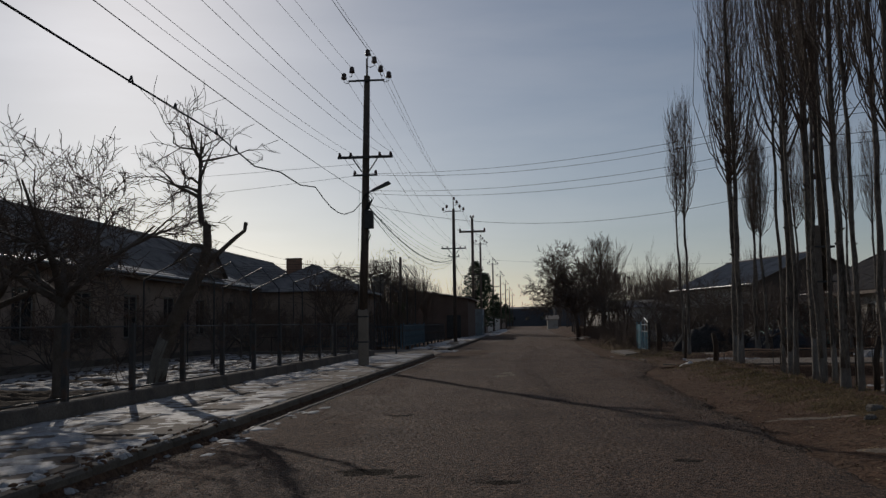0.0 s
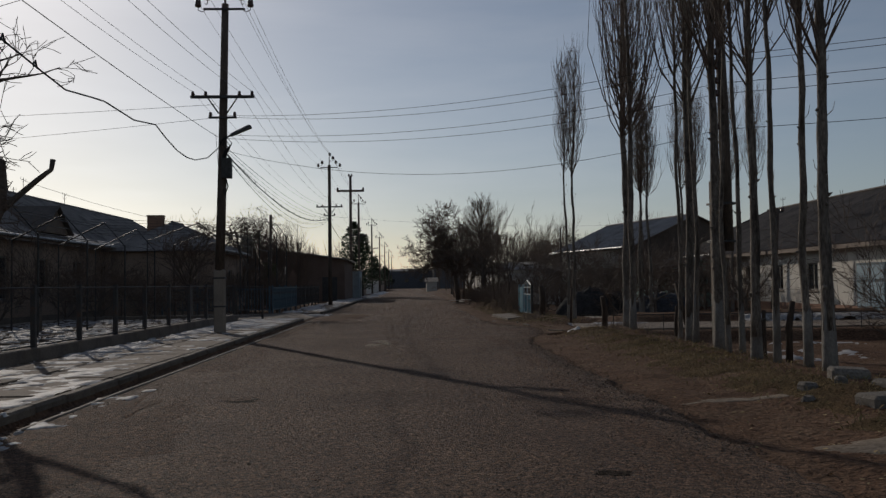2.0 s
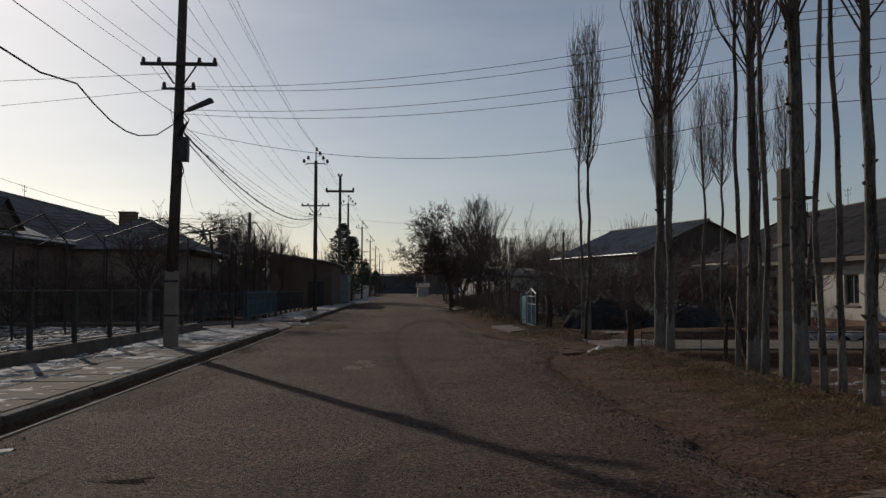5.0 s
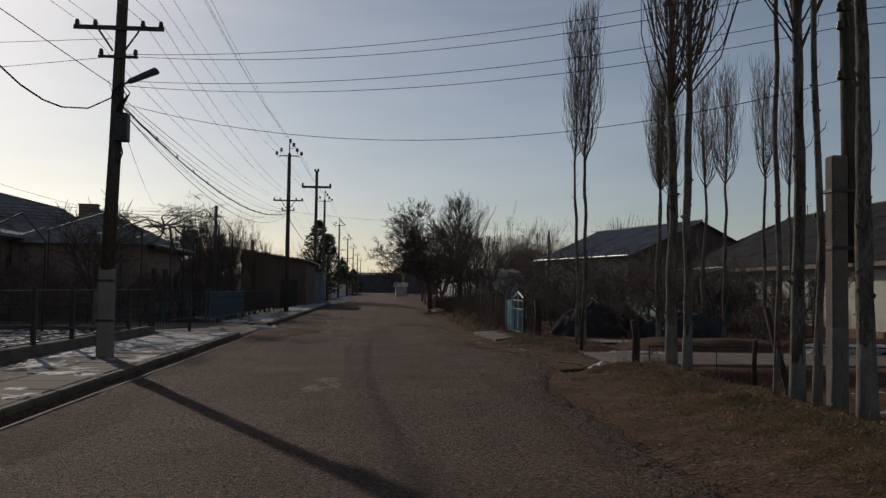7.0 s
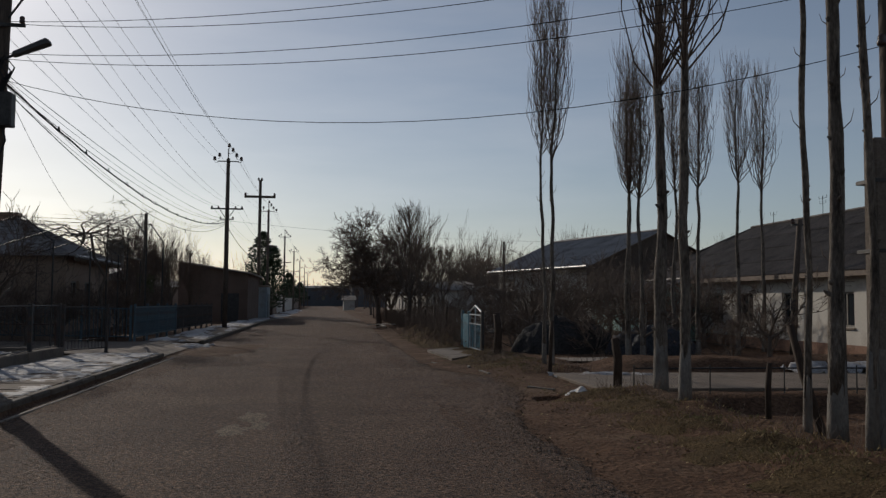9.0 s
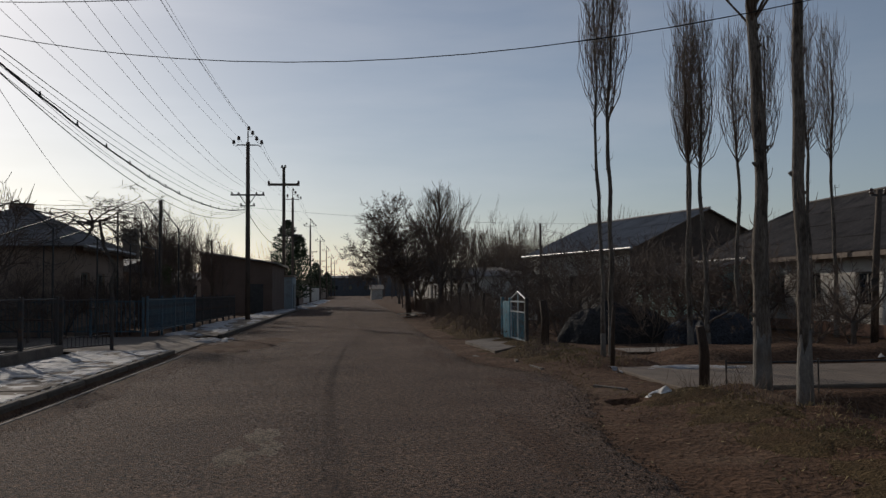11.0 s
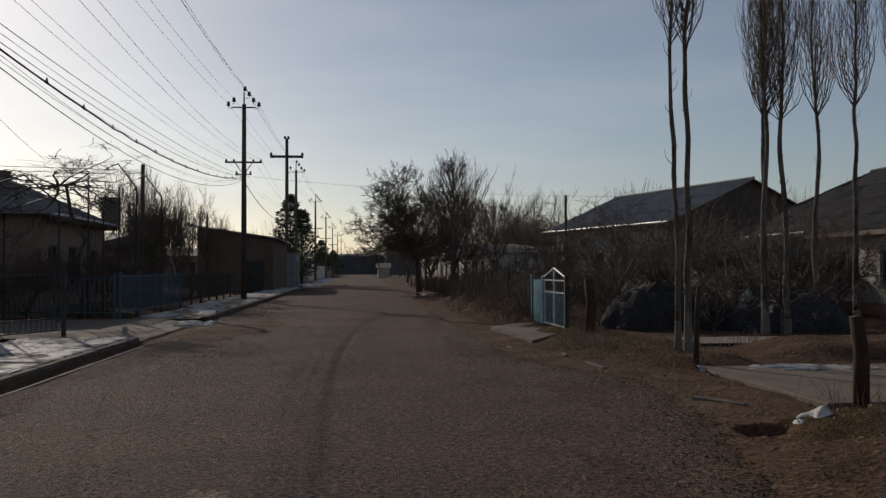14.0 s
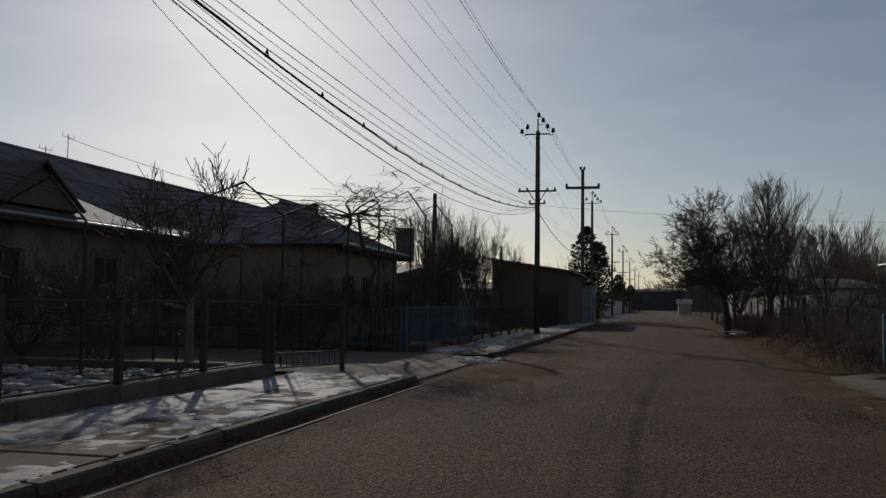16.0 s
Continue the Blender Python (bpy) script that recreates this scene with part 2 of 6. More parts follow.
# ---- mesh tools ----
class Geo:
    """Gathers vertices and faces of one mesh."""

    def __init__(self):
        self.v, self.f = [], []

    def add(self, vs, fs):
        n = len(self.v)
        self.v += [tuple(p) for p in vs]
        self.f += [tuple(i + n for i in q) for q in fs]
        return self

    def box(self, x0, y0, z0, x1, y1, z1, bev=0.0):
        """A box with chamfered upright and top edges when bev is given."""
        if bev <= 0:
            self.add([(x0, y0, z0), (x1, y0, z0), (x1, y1, z0), (x0, y1, z0), (x0, y0, z1), (x1, y0, z1), (x1, y1, z1), (x0, y1, z1)],
                     [(3, 2, 1, 0), (4, 5, 6, 7), (0, 1, 5, 4), (1, 2, 6, 5), (2, 3, 7, 6), (3, 0, 4, 7)])
            return self
        b = bev

        def ring(i, z):
            return [(x0 + i, y0 + b, z), (x0 + b, y0 + i, z), (x1 - b, y0 + i, z), (x1 - i, y0 + b, z), (x1 - i, y1 - b, z), (x1 - b, y1 - i, z), (x0 + b, y1 - i, z), (x0 + i, y1 - b, z)]

        vs = ring(0, z0) + ring(0, z1 - b) + ring(b * 0.9, z1)
        fs = [tuple(range(7, -1, -1)), tuple(range(16, 24))]
        for k in (0, 8):
            fs += [(k + i, k + (i + 1) % 8, k + 8 + (i + 1) % 8, k + 8 + i) for i in range(8)]
        return self.add(vs, fs)

    def tube(self, pts, radii, n=6, cap=True):
        """A tapered tube along points."""
        pts = [Vector(p) for p in pts]
        if not hasattr(radii, "__len__"):
            radii = [radii] * len(pts)
        base = len(self.v)
        up = None
        for i, p in enumerate(pts):
            d = (pts[min(i + 1, len(pts) - 1)] - pts[max(i - 1, 0)])
            d = d.normalized() if d.length > 1e-9 else Vector((0, 0, 1))
            if up is None:
                up = Vector((1, 0, 0)) if abs(d.x) < 0.8 else Vector((0, 1, 0))
            u = (up - d * up.dot(d))
            u = u.normalized() if u.length > 1e-6 else d.orthogonal().normalized()
            up = u
            w = d.cross(u)
            for k in range(n):
                a = 2 * math.pi * k / n
                self.v.append(tuple(p + (u * math.cos(a) + w * math.sin(a)) * radii[i]))
        for i in range(len(pts) - 1):
            for k in range(n):
                a, b = base + i * n + k, base + i * n + (k + 1) % n
                self.f.append((a, b, b + n, a + n))
        if cap:
            self.f.append(tuple(base + k for k in range(n - 1, -1, -1)))
            self.f.append(tuple(base + (len(pts) - 1) * n + k for k in range(n)))
        return self

    def lathe(self, prof, centre=(0, 0, 0), n=12):
        """A turned body round z; prof holds (radius, z)."""
        cx, cy, cz = centre
        base = len(self.v)
        for r, z in prof:
            self.v += [(cx + r * math.cos(2 * math.pi * k / n), cy + r * math.sin(2 * math.pi * k / n), cz + z) for k in range(n)]
        for i in range(len(prof) - 1):
            for k in range(n):
                a, b = base + i * n + k, base + i * n + (k + 1) % n
                self.f.append((a, b, b + n, a + n))
        self.f.append(tuple(base + k for k in range(n - 1, -1, -1)))
        self.f.append(tuple(base + (len(prof) - 1) * n + k for k in range(n)))
        return self

    def slab(self, quad, thick):
        """A plate under a quad or polygon."""
        q = [Vector(p) for p in quad]
        nrm = (q[1] - q[0]).cross(q[2] - q[0]).normalized()
        m = len(q)
        low = [p - nrm * thick for p in q]
        return self.add(q + low, [tuple(range(m)), tuple(range(2 * m - 1, m - 1, -1))] + [(i, m + i, m + (i + 1) % m, (i + 1) % m) for i in range(m)])

    def move(self, m):
        self.v = [tuple(m @ Vector(p)) for p in self.v]
        return self


def mesh_of(name, geo, material, smooth=False):
    me = bpy.data.meshes.new(name)
    me.from_pydata(geo.v, [], geo.f)
    me.materials.append(material)
    if smooth:
        me.polygons.foreach_set("use_smooth", [True] * len(me.polygons))
    me.update()
    return me


def part(name, geo, material, parent=None, label="", smooth=False):
    ob = new(name, mesh_of(name, geo, material, smooth))
    ob.parent = parent
    if label:
        tagged(ob, label)
    return ob


def thing(name, label, category, group="", at=None):
    ob = new(name)
    if at is not None:
        ob.matrix_world = at
    return tagged(ob, label, category, group)


def setting(name, geo, material, label, category, smooth=False):
    return tagged(part(name, geo, material, None, "", smooth), label, category, kind="structure")


def nz(x, y, s=1.0, o=0.0):
    return noise.noise(Vector((x * s, y * s, o)))


def fb(x, y, s=1.0, o=0.0):
    return noise.fractal(Vector((x * s, y * s, o)), 0.6, 2.0, 4)


def smooth_step(a, b, x):
    t = min(1, max(0, (x - a) / (b - a)))
    return t * t * (3 - 2 * t)


# ---- large structure: ground, road, pavement ----
KERB_X = -4.1


def fence_x(y):
    return -7.25 + 0.0125 * y


def road_edge(y):
    e = 3.3 + 0.14 * nz(0, y, 0.5) + 0.15 * nz(3, y, 1.7) + 0.07 * nz(5, y, 5)
    e += 1.2 * smooth_step(22.5, 29.5, y) * (1 - smooth_step(30.5, 35, y))
    e += 0.5 * smooth_step(50, 80, y)
    return e


def ground_z(x, y):
    if x < KERB_X + 0.05:
        z = 0.1 if x > fence_x(y) - 0.2 and y < 38.4 else 0.12
        if y > 38.2:
            z = 0.05
        return z - 0.04
    if x < 3.0:
        return -0.08
    e = road_edge(y)
    z = (-0.05 + 0.03 * smooth_step(22, 25, y) * (1 - smooth_step(36, 40, y))) + 0.03 * fb(x, y, 0.9) + 0.012 * nz(x, y, 3.2) - (0.03 if y < 24 or y > 36 else 0.012) * smooth_step(e - 0.3, e + 0.02, x) * (1 - smooth_step(e + 0.1, e + 0.9, x))
    if y < 34:
        mound = smooth_step(4.4, 5.9, x) * (1 - smooth_step(6.6, 7.7, x))
        lot = smooth_step(26.9, 27.6, y) * (1 - smooth_step(31.9, 32.8, y))
        z += (0.15 + 0.08 * nz(x, y, 1.1) + 0.05 * nz(x, y, 2.7)) * mound * (1 - lot)
        z -= 0.32 * smooth_step(6.7, 7.9, x) * (1 - smooth_step(26.6, 27.4, y))
    z -= 0.32 * (1 - smooth_step(0.6, 1.0, math.hypot((x - 4.65) / 0.3, (y - 26.72) / 0.26) + 0.2 * nz(x, y, 5)))
    z += (0.32 + 0.12 * nz(x, y, 0.6)) * smooth_step(7.0, 9.0, x) * smooth_step(32.4, 33.4, y) * (1 - smooth_step(34.6, 35.6, y))
    if y > 34:
        z += (0.12 + 0.3 * smooth_step(44, 47, y) * (1 - smooth_step(62, 70, y))) * smooth_step(4.6, 5.6, x) * (1 - smooth_step(6.2, 7.5, x)) * (1 + nz(x, y, 1.2))
    return z


def spread(points):
    out = []
    for a, b, step in points:
        n = max(1, round((b - a) / step))
        out += [a + (b - a) * i / n for i in range(n)]
    return out + [points[-1][1]]


def grid(xs, ys, zf, geo=None, keep=None):
    geo = geo or Geo()
    base, w = len(geo.v), len(xs)
    geo.v += [(x, y, zf(x, y)) for y in ys for x in xs]
    for j in range(len(ys) - 1):
        for i in range(w - 1):
            if keep is None or keep(i, j):
                a = base + j * w + i
                geo.f.append((a, a + 1, a + w + 1, a + w))
    return geo


gx = spread([(-2600, -300, 500), (-300, -60, 60), (-60, -13, 4), (-13, -7.7, 0.5), (-7.7, -4.3, 0.4), (-4.3, -3.6, 0.1), (-3.6, 2.8, 1.2), (2.8, 4.2, 0.14), (4.2, 5.2, 0.06), (5.2, 8.2, 0.14), (8.2, 14, 0.5), (14, 60, 4), (60, 300, 60), (300, 2600, 500)])
gy = spread([(-400, -40, 60), (-40, 3, 3), (3, 26.3, 0.16), (26.3, 27.1, 0.06), (27.1, 40, 0.16), (40, 60, 0.5), (60, 140, 4), (140, 500, 40), (500, 4200, 600)])
setting("ground", grid(gx, gy, ground_z), DIRT, "bare brown earth with dry ruts beside the road", "ground", True)


def road_z(x, y):
    e = road_edge(y)
    edge = smooth_step(e - 0.25, e, x)
    z = 0.012 * fb(x, y, 0.55) + 0.004 * nz(x, y, 6) - 0.02 * edge
    for hx, hy, r, d in ((-1.5, 6.7, 0.6, 0.02), (-0.1, 6.1, 0.35, 0.015), (-1.95, 12.3, 0.25, 0.015), (1.9, 7.4, 0.3, 0.015), (-2.4, 41, 0.9, 0.04)):
        q = math.hypot((x - hx), (y - hy) * 0.8) / r + 0.35 * nz(x, y, 5)
        z -= d * (1 - smooth_step(0.55, 1.0, q))
    return z


rg = Geo()
rys = spread([(-40, 3, 3), (3, 36, 0.12), (36, 60, 0.4), (60, 130, 3), (130, 340, 20)])
RN = 62
for y in rys:
    e = road_edge(y)
    xs = [KERB_X + (e - KERB_X) * i / RN for i in range(RN + 1)]
    rg.v += [(x, y, road_z(x, y)) for x in xs] + [(e + 0.12, y, -0.085)]
for j in range(len(rys) - 1):
    for i in range(RN + 1):
        a = j * (RN + 2) + i
        rg.f.append((a, a + 1, a + RN + 3, a + RN + 2))
setting("road", rg, ASPHALT, "worn coarse asphalt road with potholes and faded patches", "road", True)

# pale worn patch and pothole gravel on the asphalt
def blotch(name, cx, cy, rx, ry, material, label, seed, lift=0.006, n=34, h=0.0, zf=road_z):
    g = Geo()
    ring = []
    for k in range(n):
        a = 2 * math.pi * k / n
        q = 1 + 0.6 * nz(math.cos(a) * 1.6, math.sin(a) * 1.6, 1, seed) + 0.4 * nz(math.cos(a) * 5, math.sin(a) * 5, 1, seed + 3)
        ring.append((cx + rx * q * math.cos(a), cy + ry * q * math.sin(a)))
    for s, up in ((1.0, -0.004), (0.93, lift), (0.6, lift + h), (0.25, lift + h)):
        g.v += [(cx + (x - cx) * s, cy + (y - cy) * s, zf(cx + (x - cx) * s, cy + (y - cy) * s) + up) for x, y in ring]
    g.v.append((cx, cy, zf(cx, cy) + lift + h))
    for r in range(3):
        g.f += [(r * n + k, r * n + (k + 1) % n, (r + 1) * n + (k + 1) % n, (r + 1) * n + k) for k in range(n)]
    g.f += [(3 * n + k, 3 * n + (k + 1) % n, 4 * n) for k in range(n)]
    return setting(name, g, material, label, "road patch", True)


WORN = mat("worn_asphalt", (0.15, 0.11, 0.078), (0.2, 0.15, 0.108), 1.5, 20, 0.92, 1.0, 0.03, fine_amt=0.7, spec=0.15, mid=58)
DUSTYPATCH = mat("dusty_worn_asphalt", (0.23, 0.175, 0.125), (0.33, 0.255, 0.185), 2.5, 20, 0.92, 1.0, 0.03, c=(0.16, 0.112, 0.075), cscale=2.2, fine_amt=0.6, spec=0.15, mid=58)
TAR = mat("tar_filling", (0.05, 0.039, 0.03), (0.095, 0.072, 0.055), 1.5, 24, 0.97, 1.0, 0.04, fine_amt=0.9, spec=0.03, mid=60)
for i, (x, y, rx, ry) in enumerate(((-0.45, 24.2, 0.22, 0.55), (-0.62, 22.9, 0.2, 0.5), (-0.3, 23.4, 0.13, 0.4))):
    blotch("road_patch_%d" % (i + 11), x, y, rx, ry, DUSTYPATCH, "pale worn patch in the asphalt", 1 + i, 0.002)
for i, (x, y, rx, ry) in enumerate(((-1.5, 6.7, 0.36, 0.2), (-1.05, 6.3, 0.16, 0.1), (-0.1, 6.1, 0.2, 0.1), (-1.95, 12.3, 0.26, 0.11), (1.9, 7.4, 0.16, 0.1))):
    blotch("road_patch_%d" % (i + 2), x, y, rx, ry, TAR, "dark broken pothole in the asphalt", 10 + i, 0.003)

PALEDIRT = mat("pale_dust", (0.2, 0.16, 0.12), (0.26, 0.21, 0.16), 2, 20, 0.95, 0.6, 0.02, spec=0.05)
GUTTERDUST = mat("dusty_asphalt", (0.118, 0.063, 0.037), (0.182, 0.102, 0.061), 0.8, 17, 0.92, 1.0, 0.045, c=(0.16, 0.09, 0.054), cscale=0.9, fine_amt=0.85, spec=0.25, mid=60)
blotch("ground_patch_1", 4.75, 11.7, 0.95, 0.2, PALEDIRT, "pale dusty strip across the shoulder", 31, 0.004, zf=ground_z)
blotch("ground_patch_2", 5.0, 8.4, 0.9, 0.35, PALEDIRT, "pale dusty strip across the shoulder", 34, 0.004, zf=ground_z)

for i in range(26):
    y = 9.0 + 1.95 * i
    if 26.6 < y < 33.0:
        continue
    blotch("turf_%d" % (i + 1), 5.55 + 0.35 * nz(i, 2, 1.3) - (0.5 if y > 33 else 0.0), y, 0.75 + 0.25 * nz(i, 5, 1.7), 0.95 + 0.3 * nz(i, 7, 1.9), MOSS, "matted dry turf on the ditch bank", 120 + i, 0.006, n=40, h=0.02, zf=ground_z)

blotch("road_dirt_1", -3.0, 41.6, 0.95, 3.0, DIRT, "spilled earth spread over the road edge", 41, 0.012, n=44, h=0.015)
blotch("road_dirt_2", -2.2, 44.6, 0.7, 1.6, DIRT, "spilled earth spread over the road edge", 44, 0.01, n=44, h=0.01)
blotch("road_dirt_3", -3.1, 9.5, 0.85, 4.2, GUTTERDUST, "spilled earth spread over the road edge", 47, 0.008, n=44, h=0.01)
blotch("road_dirt_4", -3.35, 19.0, 0.55, 3.8, GUTTERDUST, "spilled earth spread over the road edge", 49, 0.008, n=44, h=0.01)

for i, (x, y, rx, ry) in enumerate(((2.6, 8.5, 0.28, 1.8), (2.6, 13.0, 0.25, 2.2), (2.7, 18.0, 0.22, 2.6), (2.6, 23.5, 0.28, 2.4), (3.4, 29.5, 0.35, 1.2), (2.7, 36.5, 0.28, 3.0), (2.7, 45.0, 0.28, 4.0), (-3.6, 28.0, 0.35, 3.0), (-3.5, 34.0, 0.4, 2.6))):
    blotch("road_dirt_%d" % (i + 5), x, y, rx, ry, GUTTERDUST, "thin dusty earth drifted over the road edge", 60 + i, 0.005, n=44)
st = Geo()
r9 = random.Random(91)
for k in range(26000):
    y = 4 + 34 * r9.random() ** 1.3
    x = r9.uniform(KERB_X + 0.1, 3.2)
    q, z = 0.004 + 0.011 * r9.random() ** 2, road_z(x, y) - 0.001
    st.add([(x + q, y, z), (x, y + q * 0.8, z), (x - q, y, z), (x, y - q * 0.8, z), (x + q * r9.gauss(0, 0.2), y, z + q * 0.7)], [(0, 1, 4), (1, 2, 4), (2, 3, 4), (3, 0, 4)])
for k in range(3600):
    y = r9.uniform(8, 36)
    x = road_edge(y) - abs(r9.gauss(0, 0.55)) + 0.15
    q = r9.uniform(0.006, 0.02)
    z = max(road_z(min(x, road_edge(y)), y), ground_z(x, y)) - 0.001
    st.add([(x + q, y, z), (x, y + q * 0.8, z), (x - q, y, z), (x, y - q * 0.8, z), (x + q * r9.gauss(0, 0.2), y, z + q * 0.8)], [(0, 1, 4), (1, 2, 4), (2, 3, 4), (3, 0, 4)])
tagged(part("grit", st, WORN), "loose grit scattered over the asphalt", "gravel", kind="stuff")

# sidewalk sheet behind the kerb, with slab joints

def walk_z(x, y):
    return 0.145 + 0.012 * fb(x, y, 1.1) + 0.01 * nz(x, y, 4)


def pavement(n, y0, y1, xin):
    g = Geo()
    ys = spread([(y0, y1, 0.35)])
    for y in ys:
        xi = xin(y)
        g.v += [(KERB_X - 0.16 + (xi - KERB_X + 0.16) * i / 9, y, -0.022 + walk_z(KERB_X - 0.16 + (xi - KERB_X + 0.16) * i / 9, y)) for i in range(10)]
    for j in range(len(ys) - 1):
        g.f += [(j * 10 + i + 1, j * 10 + i, j * 10 + 10 + i, j * 10 + 11 + i) for i in range(9)]
    return setting("pavement_%d" % n, g, SLAB, "cracked concrete pavement partly under old snow", "pavement", True)


pavement(1, -6, 38.2, lambda y: fence_x(y) + 0.1)
pavement(2, 46.0, 96, lambda y: -6.35)
dg = grid(spread([(-15.9, KERB_X - 0.1, 0.6)]), spread([(38.2, 46.0, 0.5)]), lambda x, y: 0.03 + 0.1 * smooth_step(-4.3, -5.6, x) + 0.012 * fb(x, y, 1.3))
setting("driveway_1", dg, DRIVE, "dusty concrete driveway between two fences", "driveway", True)
d2 = tagged(new("driveway_2"), "pale concrete side drive leading to the houses", "driveway", kind="structure")
for k in range(9):
    ob = part("drive_slab", Geo().box(0.012, 0, -0.2, 3.98, 4.0, 0.02 + 0.012 * nz(k, 6, 0.9), 0.02), DRIVE, d2)
    ob.matrix_world = pose(6.0 + 4.0 * k, 28.0, 0.01, 0.15 * nz(k, 1, 0.8), 0.2 * nz(k, 3, 0.8), 0)
setting("path", grid(spread([(7.6, 40, 0.8)]), spread([(36.0, 37.6, 0.4)]), lambda x, y: 0.06 + 0.01 * fb(x, y, 0.8)), CONCRETE, "narrow concrete garden path behind an earth bank", "path", True)

# ---- fences ----
def chain_link(geo, p0, p1, z0, z1, pitch=0.06, r=0.0014):
    """Crossed wires of a mesh between two points."""
    a, b = Vector(p0), Vector(p1)
    d = b - a
    L, H = d.length, z1 - z0
    d.normalize()
    side = Vector((-d.y, d.x, 0)) * r
    n = int((L + H) / pitch)
    for s in (1, -1):
        for i in range(n + 1):
            u0 = i * pitch - (H if s > 0 else 0)
            lo, hi = u0, u0 + s * H
            if s < 0:
                lo, hi = i * pitch, i * pitch - H
            q0, q1 = lo, hi
            w0, w1 = 0.0, H
            if s > 0:
                if q0 < 0:
                    w0, q0 = -lo, 0
                if q1 > L:
                    w1, q1 = L - lo, L
            else:
                if q0 > L:
                    w0, q0 = lo - L, L
                if q1 < 0:
                    w1, q1 = lo, 0
            if w1 - w0 < 0.01:
                continue
            A = a + d * q0 + Vector((0, 0, z0 + w0))
            B = a + d * q1 + Vector((0, 0, z0 + w1))
            k = Vector((0, 0, r))
            geo.add([A - k, A + side, A + k, B - k, B + side, B + k], [(0, 1, 4, 3), (1, 2, 5, 4), (2, 0, 3, 5)])


def mesh_fence(name, label, pts, z0, z1, paint, skip_mesh=False, post=0.1, group="", joined=False):
    f = thing(name, label, "fence", group)
    for k, (x, y) in enumerate(pts):
        b = post / 2
        if joined and k == 0:
            continue
        part("post", Geo().box(x - b, y - b, z0 - 0.25, x + b, y + b, z1 + 0.04, 0.008), paint, f)
    for (xa, ya), (xb, yb) in zip(pts, pts[1:]):
        A, B = Vector((xa, ya, 0)), Vector((xb, yb, 0))
        d = (B - A).normalized() * (post / 2 + 0.005)
        A, B = A + d, B - d
        for z in (z0 + 0.06, z1 - 0.02):
            part("rail", Geo().tube([A + Vector((0, 0, z)), B + Vector((0, 0, z))], 0.017, 6), paint, f)
        if not skip_mesh:
            g = Geo()
            chain_link(g, A, B, z0 + 0.08, z1 - 0.04)
            part("wire_mesh", g, STEEL, f)
    return f


YP = [1.6 + 2.35 * i for i in range(16)]
for i in range(0, 15, 5):
    ys = YP[i:i + 6]
    mesh_fence("mesh_fence", "dark steel post fence with sagging wire mesh on a concrete plinth", [(fence_x(y), y) for y in ys], 0.36, 1.56, GREYPAINT, group="left yard fence", joined=i > 0)
pl = thing("fence_plinth", "low rough concrete plinth under the wire fence", "plinth")
tagged(pl, kind="structure")
for a in range(0, 40, 2):
    y0, y1 = a - 2, min(a, 36.95)
    if y1 <= y0:
        continue
    g = Geo().box(-0.13, 0.008, 0.0, 0.13, y1 - y0 - 0.008, 0.36 + 0.02 * nz(1, a, 0.7), 0.02)
    o = part("plinth_block", g, PLINTH, pl)
    o.matrix_world = Matrix.Translation((fence_x((y0 + y1) / 2), y0, 0.02)) @ pose(0, 0, 0, 0, 0, -0.72)

# gate panel with hoops at the drive
gf = thing("hooped_gate_panel", "dark steel gate panel with hooped lower bars beside the drive", "gate")
for k, (x, y) in enumerate(((-6.72, 37.0), (-5.95, 38.8))):
    part("post", Geo().box(x - 0.045, y - 0.045, 0.05, x + 0.045, y + 0.045, 1.58, 0.01), GREYPAINT, gf)
A, B = Vector((-6.69, 37.08, 0)), Vector((-5.98, 38.72, 0))
for z in (0.28, 0.55, 1.5):
    part("rail", Geo().tube([A + Vector((0, 0, z)), B + Vector((0, 0, z))], 0.016, 6), GREYPAINT, gf)
for i in range(1, 12):
    p = A.lerp(B, i / 12)
    part("bar", Geo().tube([p + Vector((0, 0, 0.28)), p + Vector((0, 0, 0.55 if i % 3 else 1.5))], 0.008, 5), GREYPAINT, gf)


def picket_fence(label, p0, p1, z0, z1, paint, step=0.13, posts=3, group=""):
    f = thing("picket_fence", label, "fence", group)
    A, B = Vector((*p0, 0)), Vector((*p1, 0))
    L = (B - A).length
    ang = math.degrees(math.atan2(B.y - A.y, B.x - A.x))
    at = Matrix.Translation(A) @ pose(0, 0, 0, 0, 0, ang)
    pm = mesh_of("picket", Geo().box(-0.011, -0.011, z0 + 0.08, 0.011, 0.011, z1 - 0.03), paint)
    for i in range(posts):
        x = L * i / (posts - 1)
        o = part("post", Geo().box(x - 0.04, -0.04, z0 - 0.15, x + 0.04, 0.04, z1 + 0.06, 0.01), paint, f)
        o.matrix_world = at
    for z in (z0 + 0.12, z1 - 0.08):
        o = part("rail", Geo().box(0.04, -0.02, z - 0.02, L - 0.04, -0.012, z + 0.02), paint, f)
        o.matrix_world = at
    n = int(L / step)
    for i in range(1, n):
        o = new("picket", pm)
        o.parent = f
        o.matrix_world = at @ Matrix.Translation((L * i / n, 0, 0))
    return f


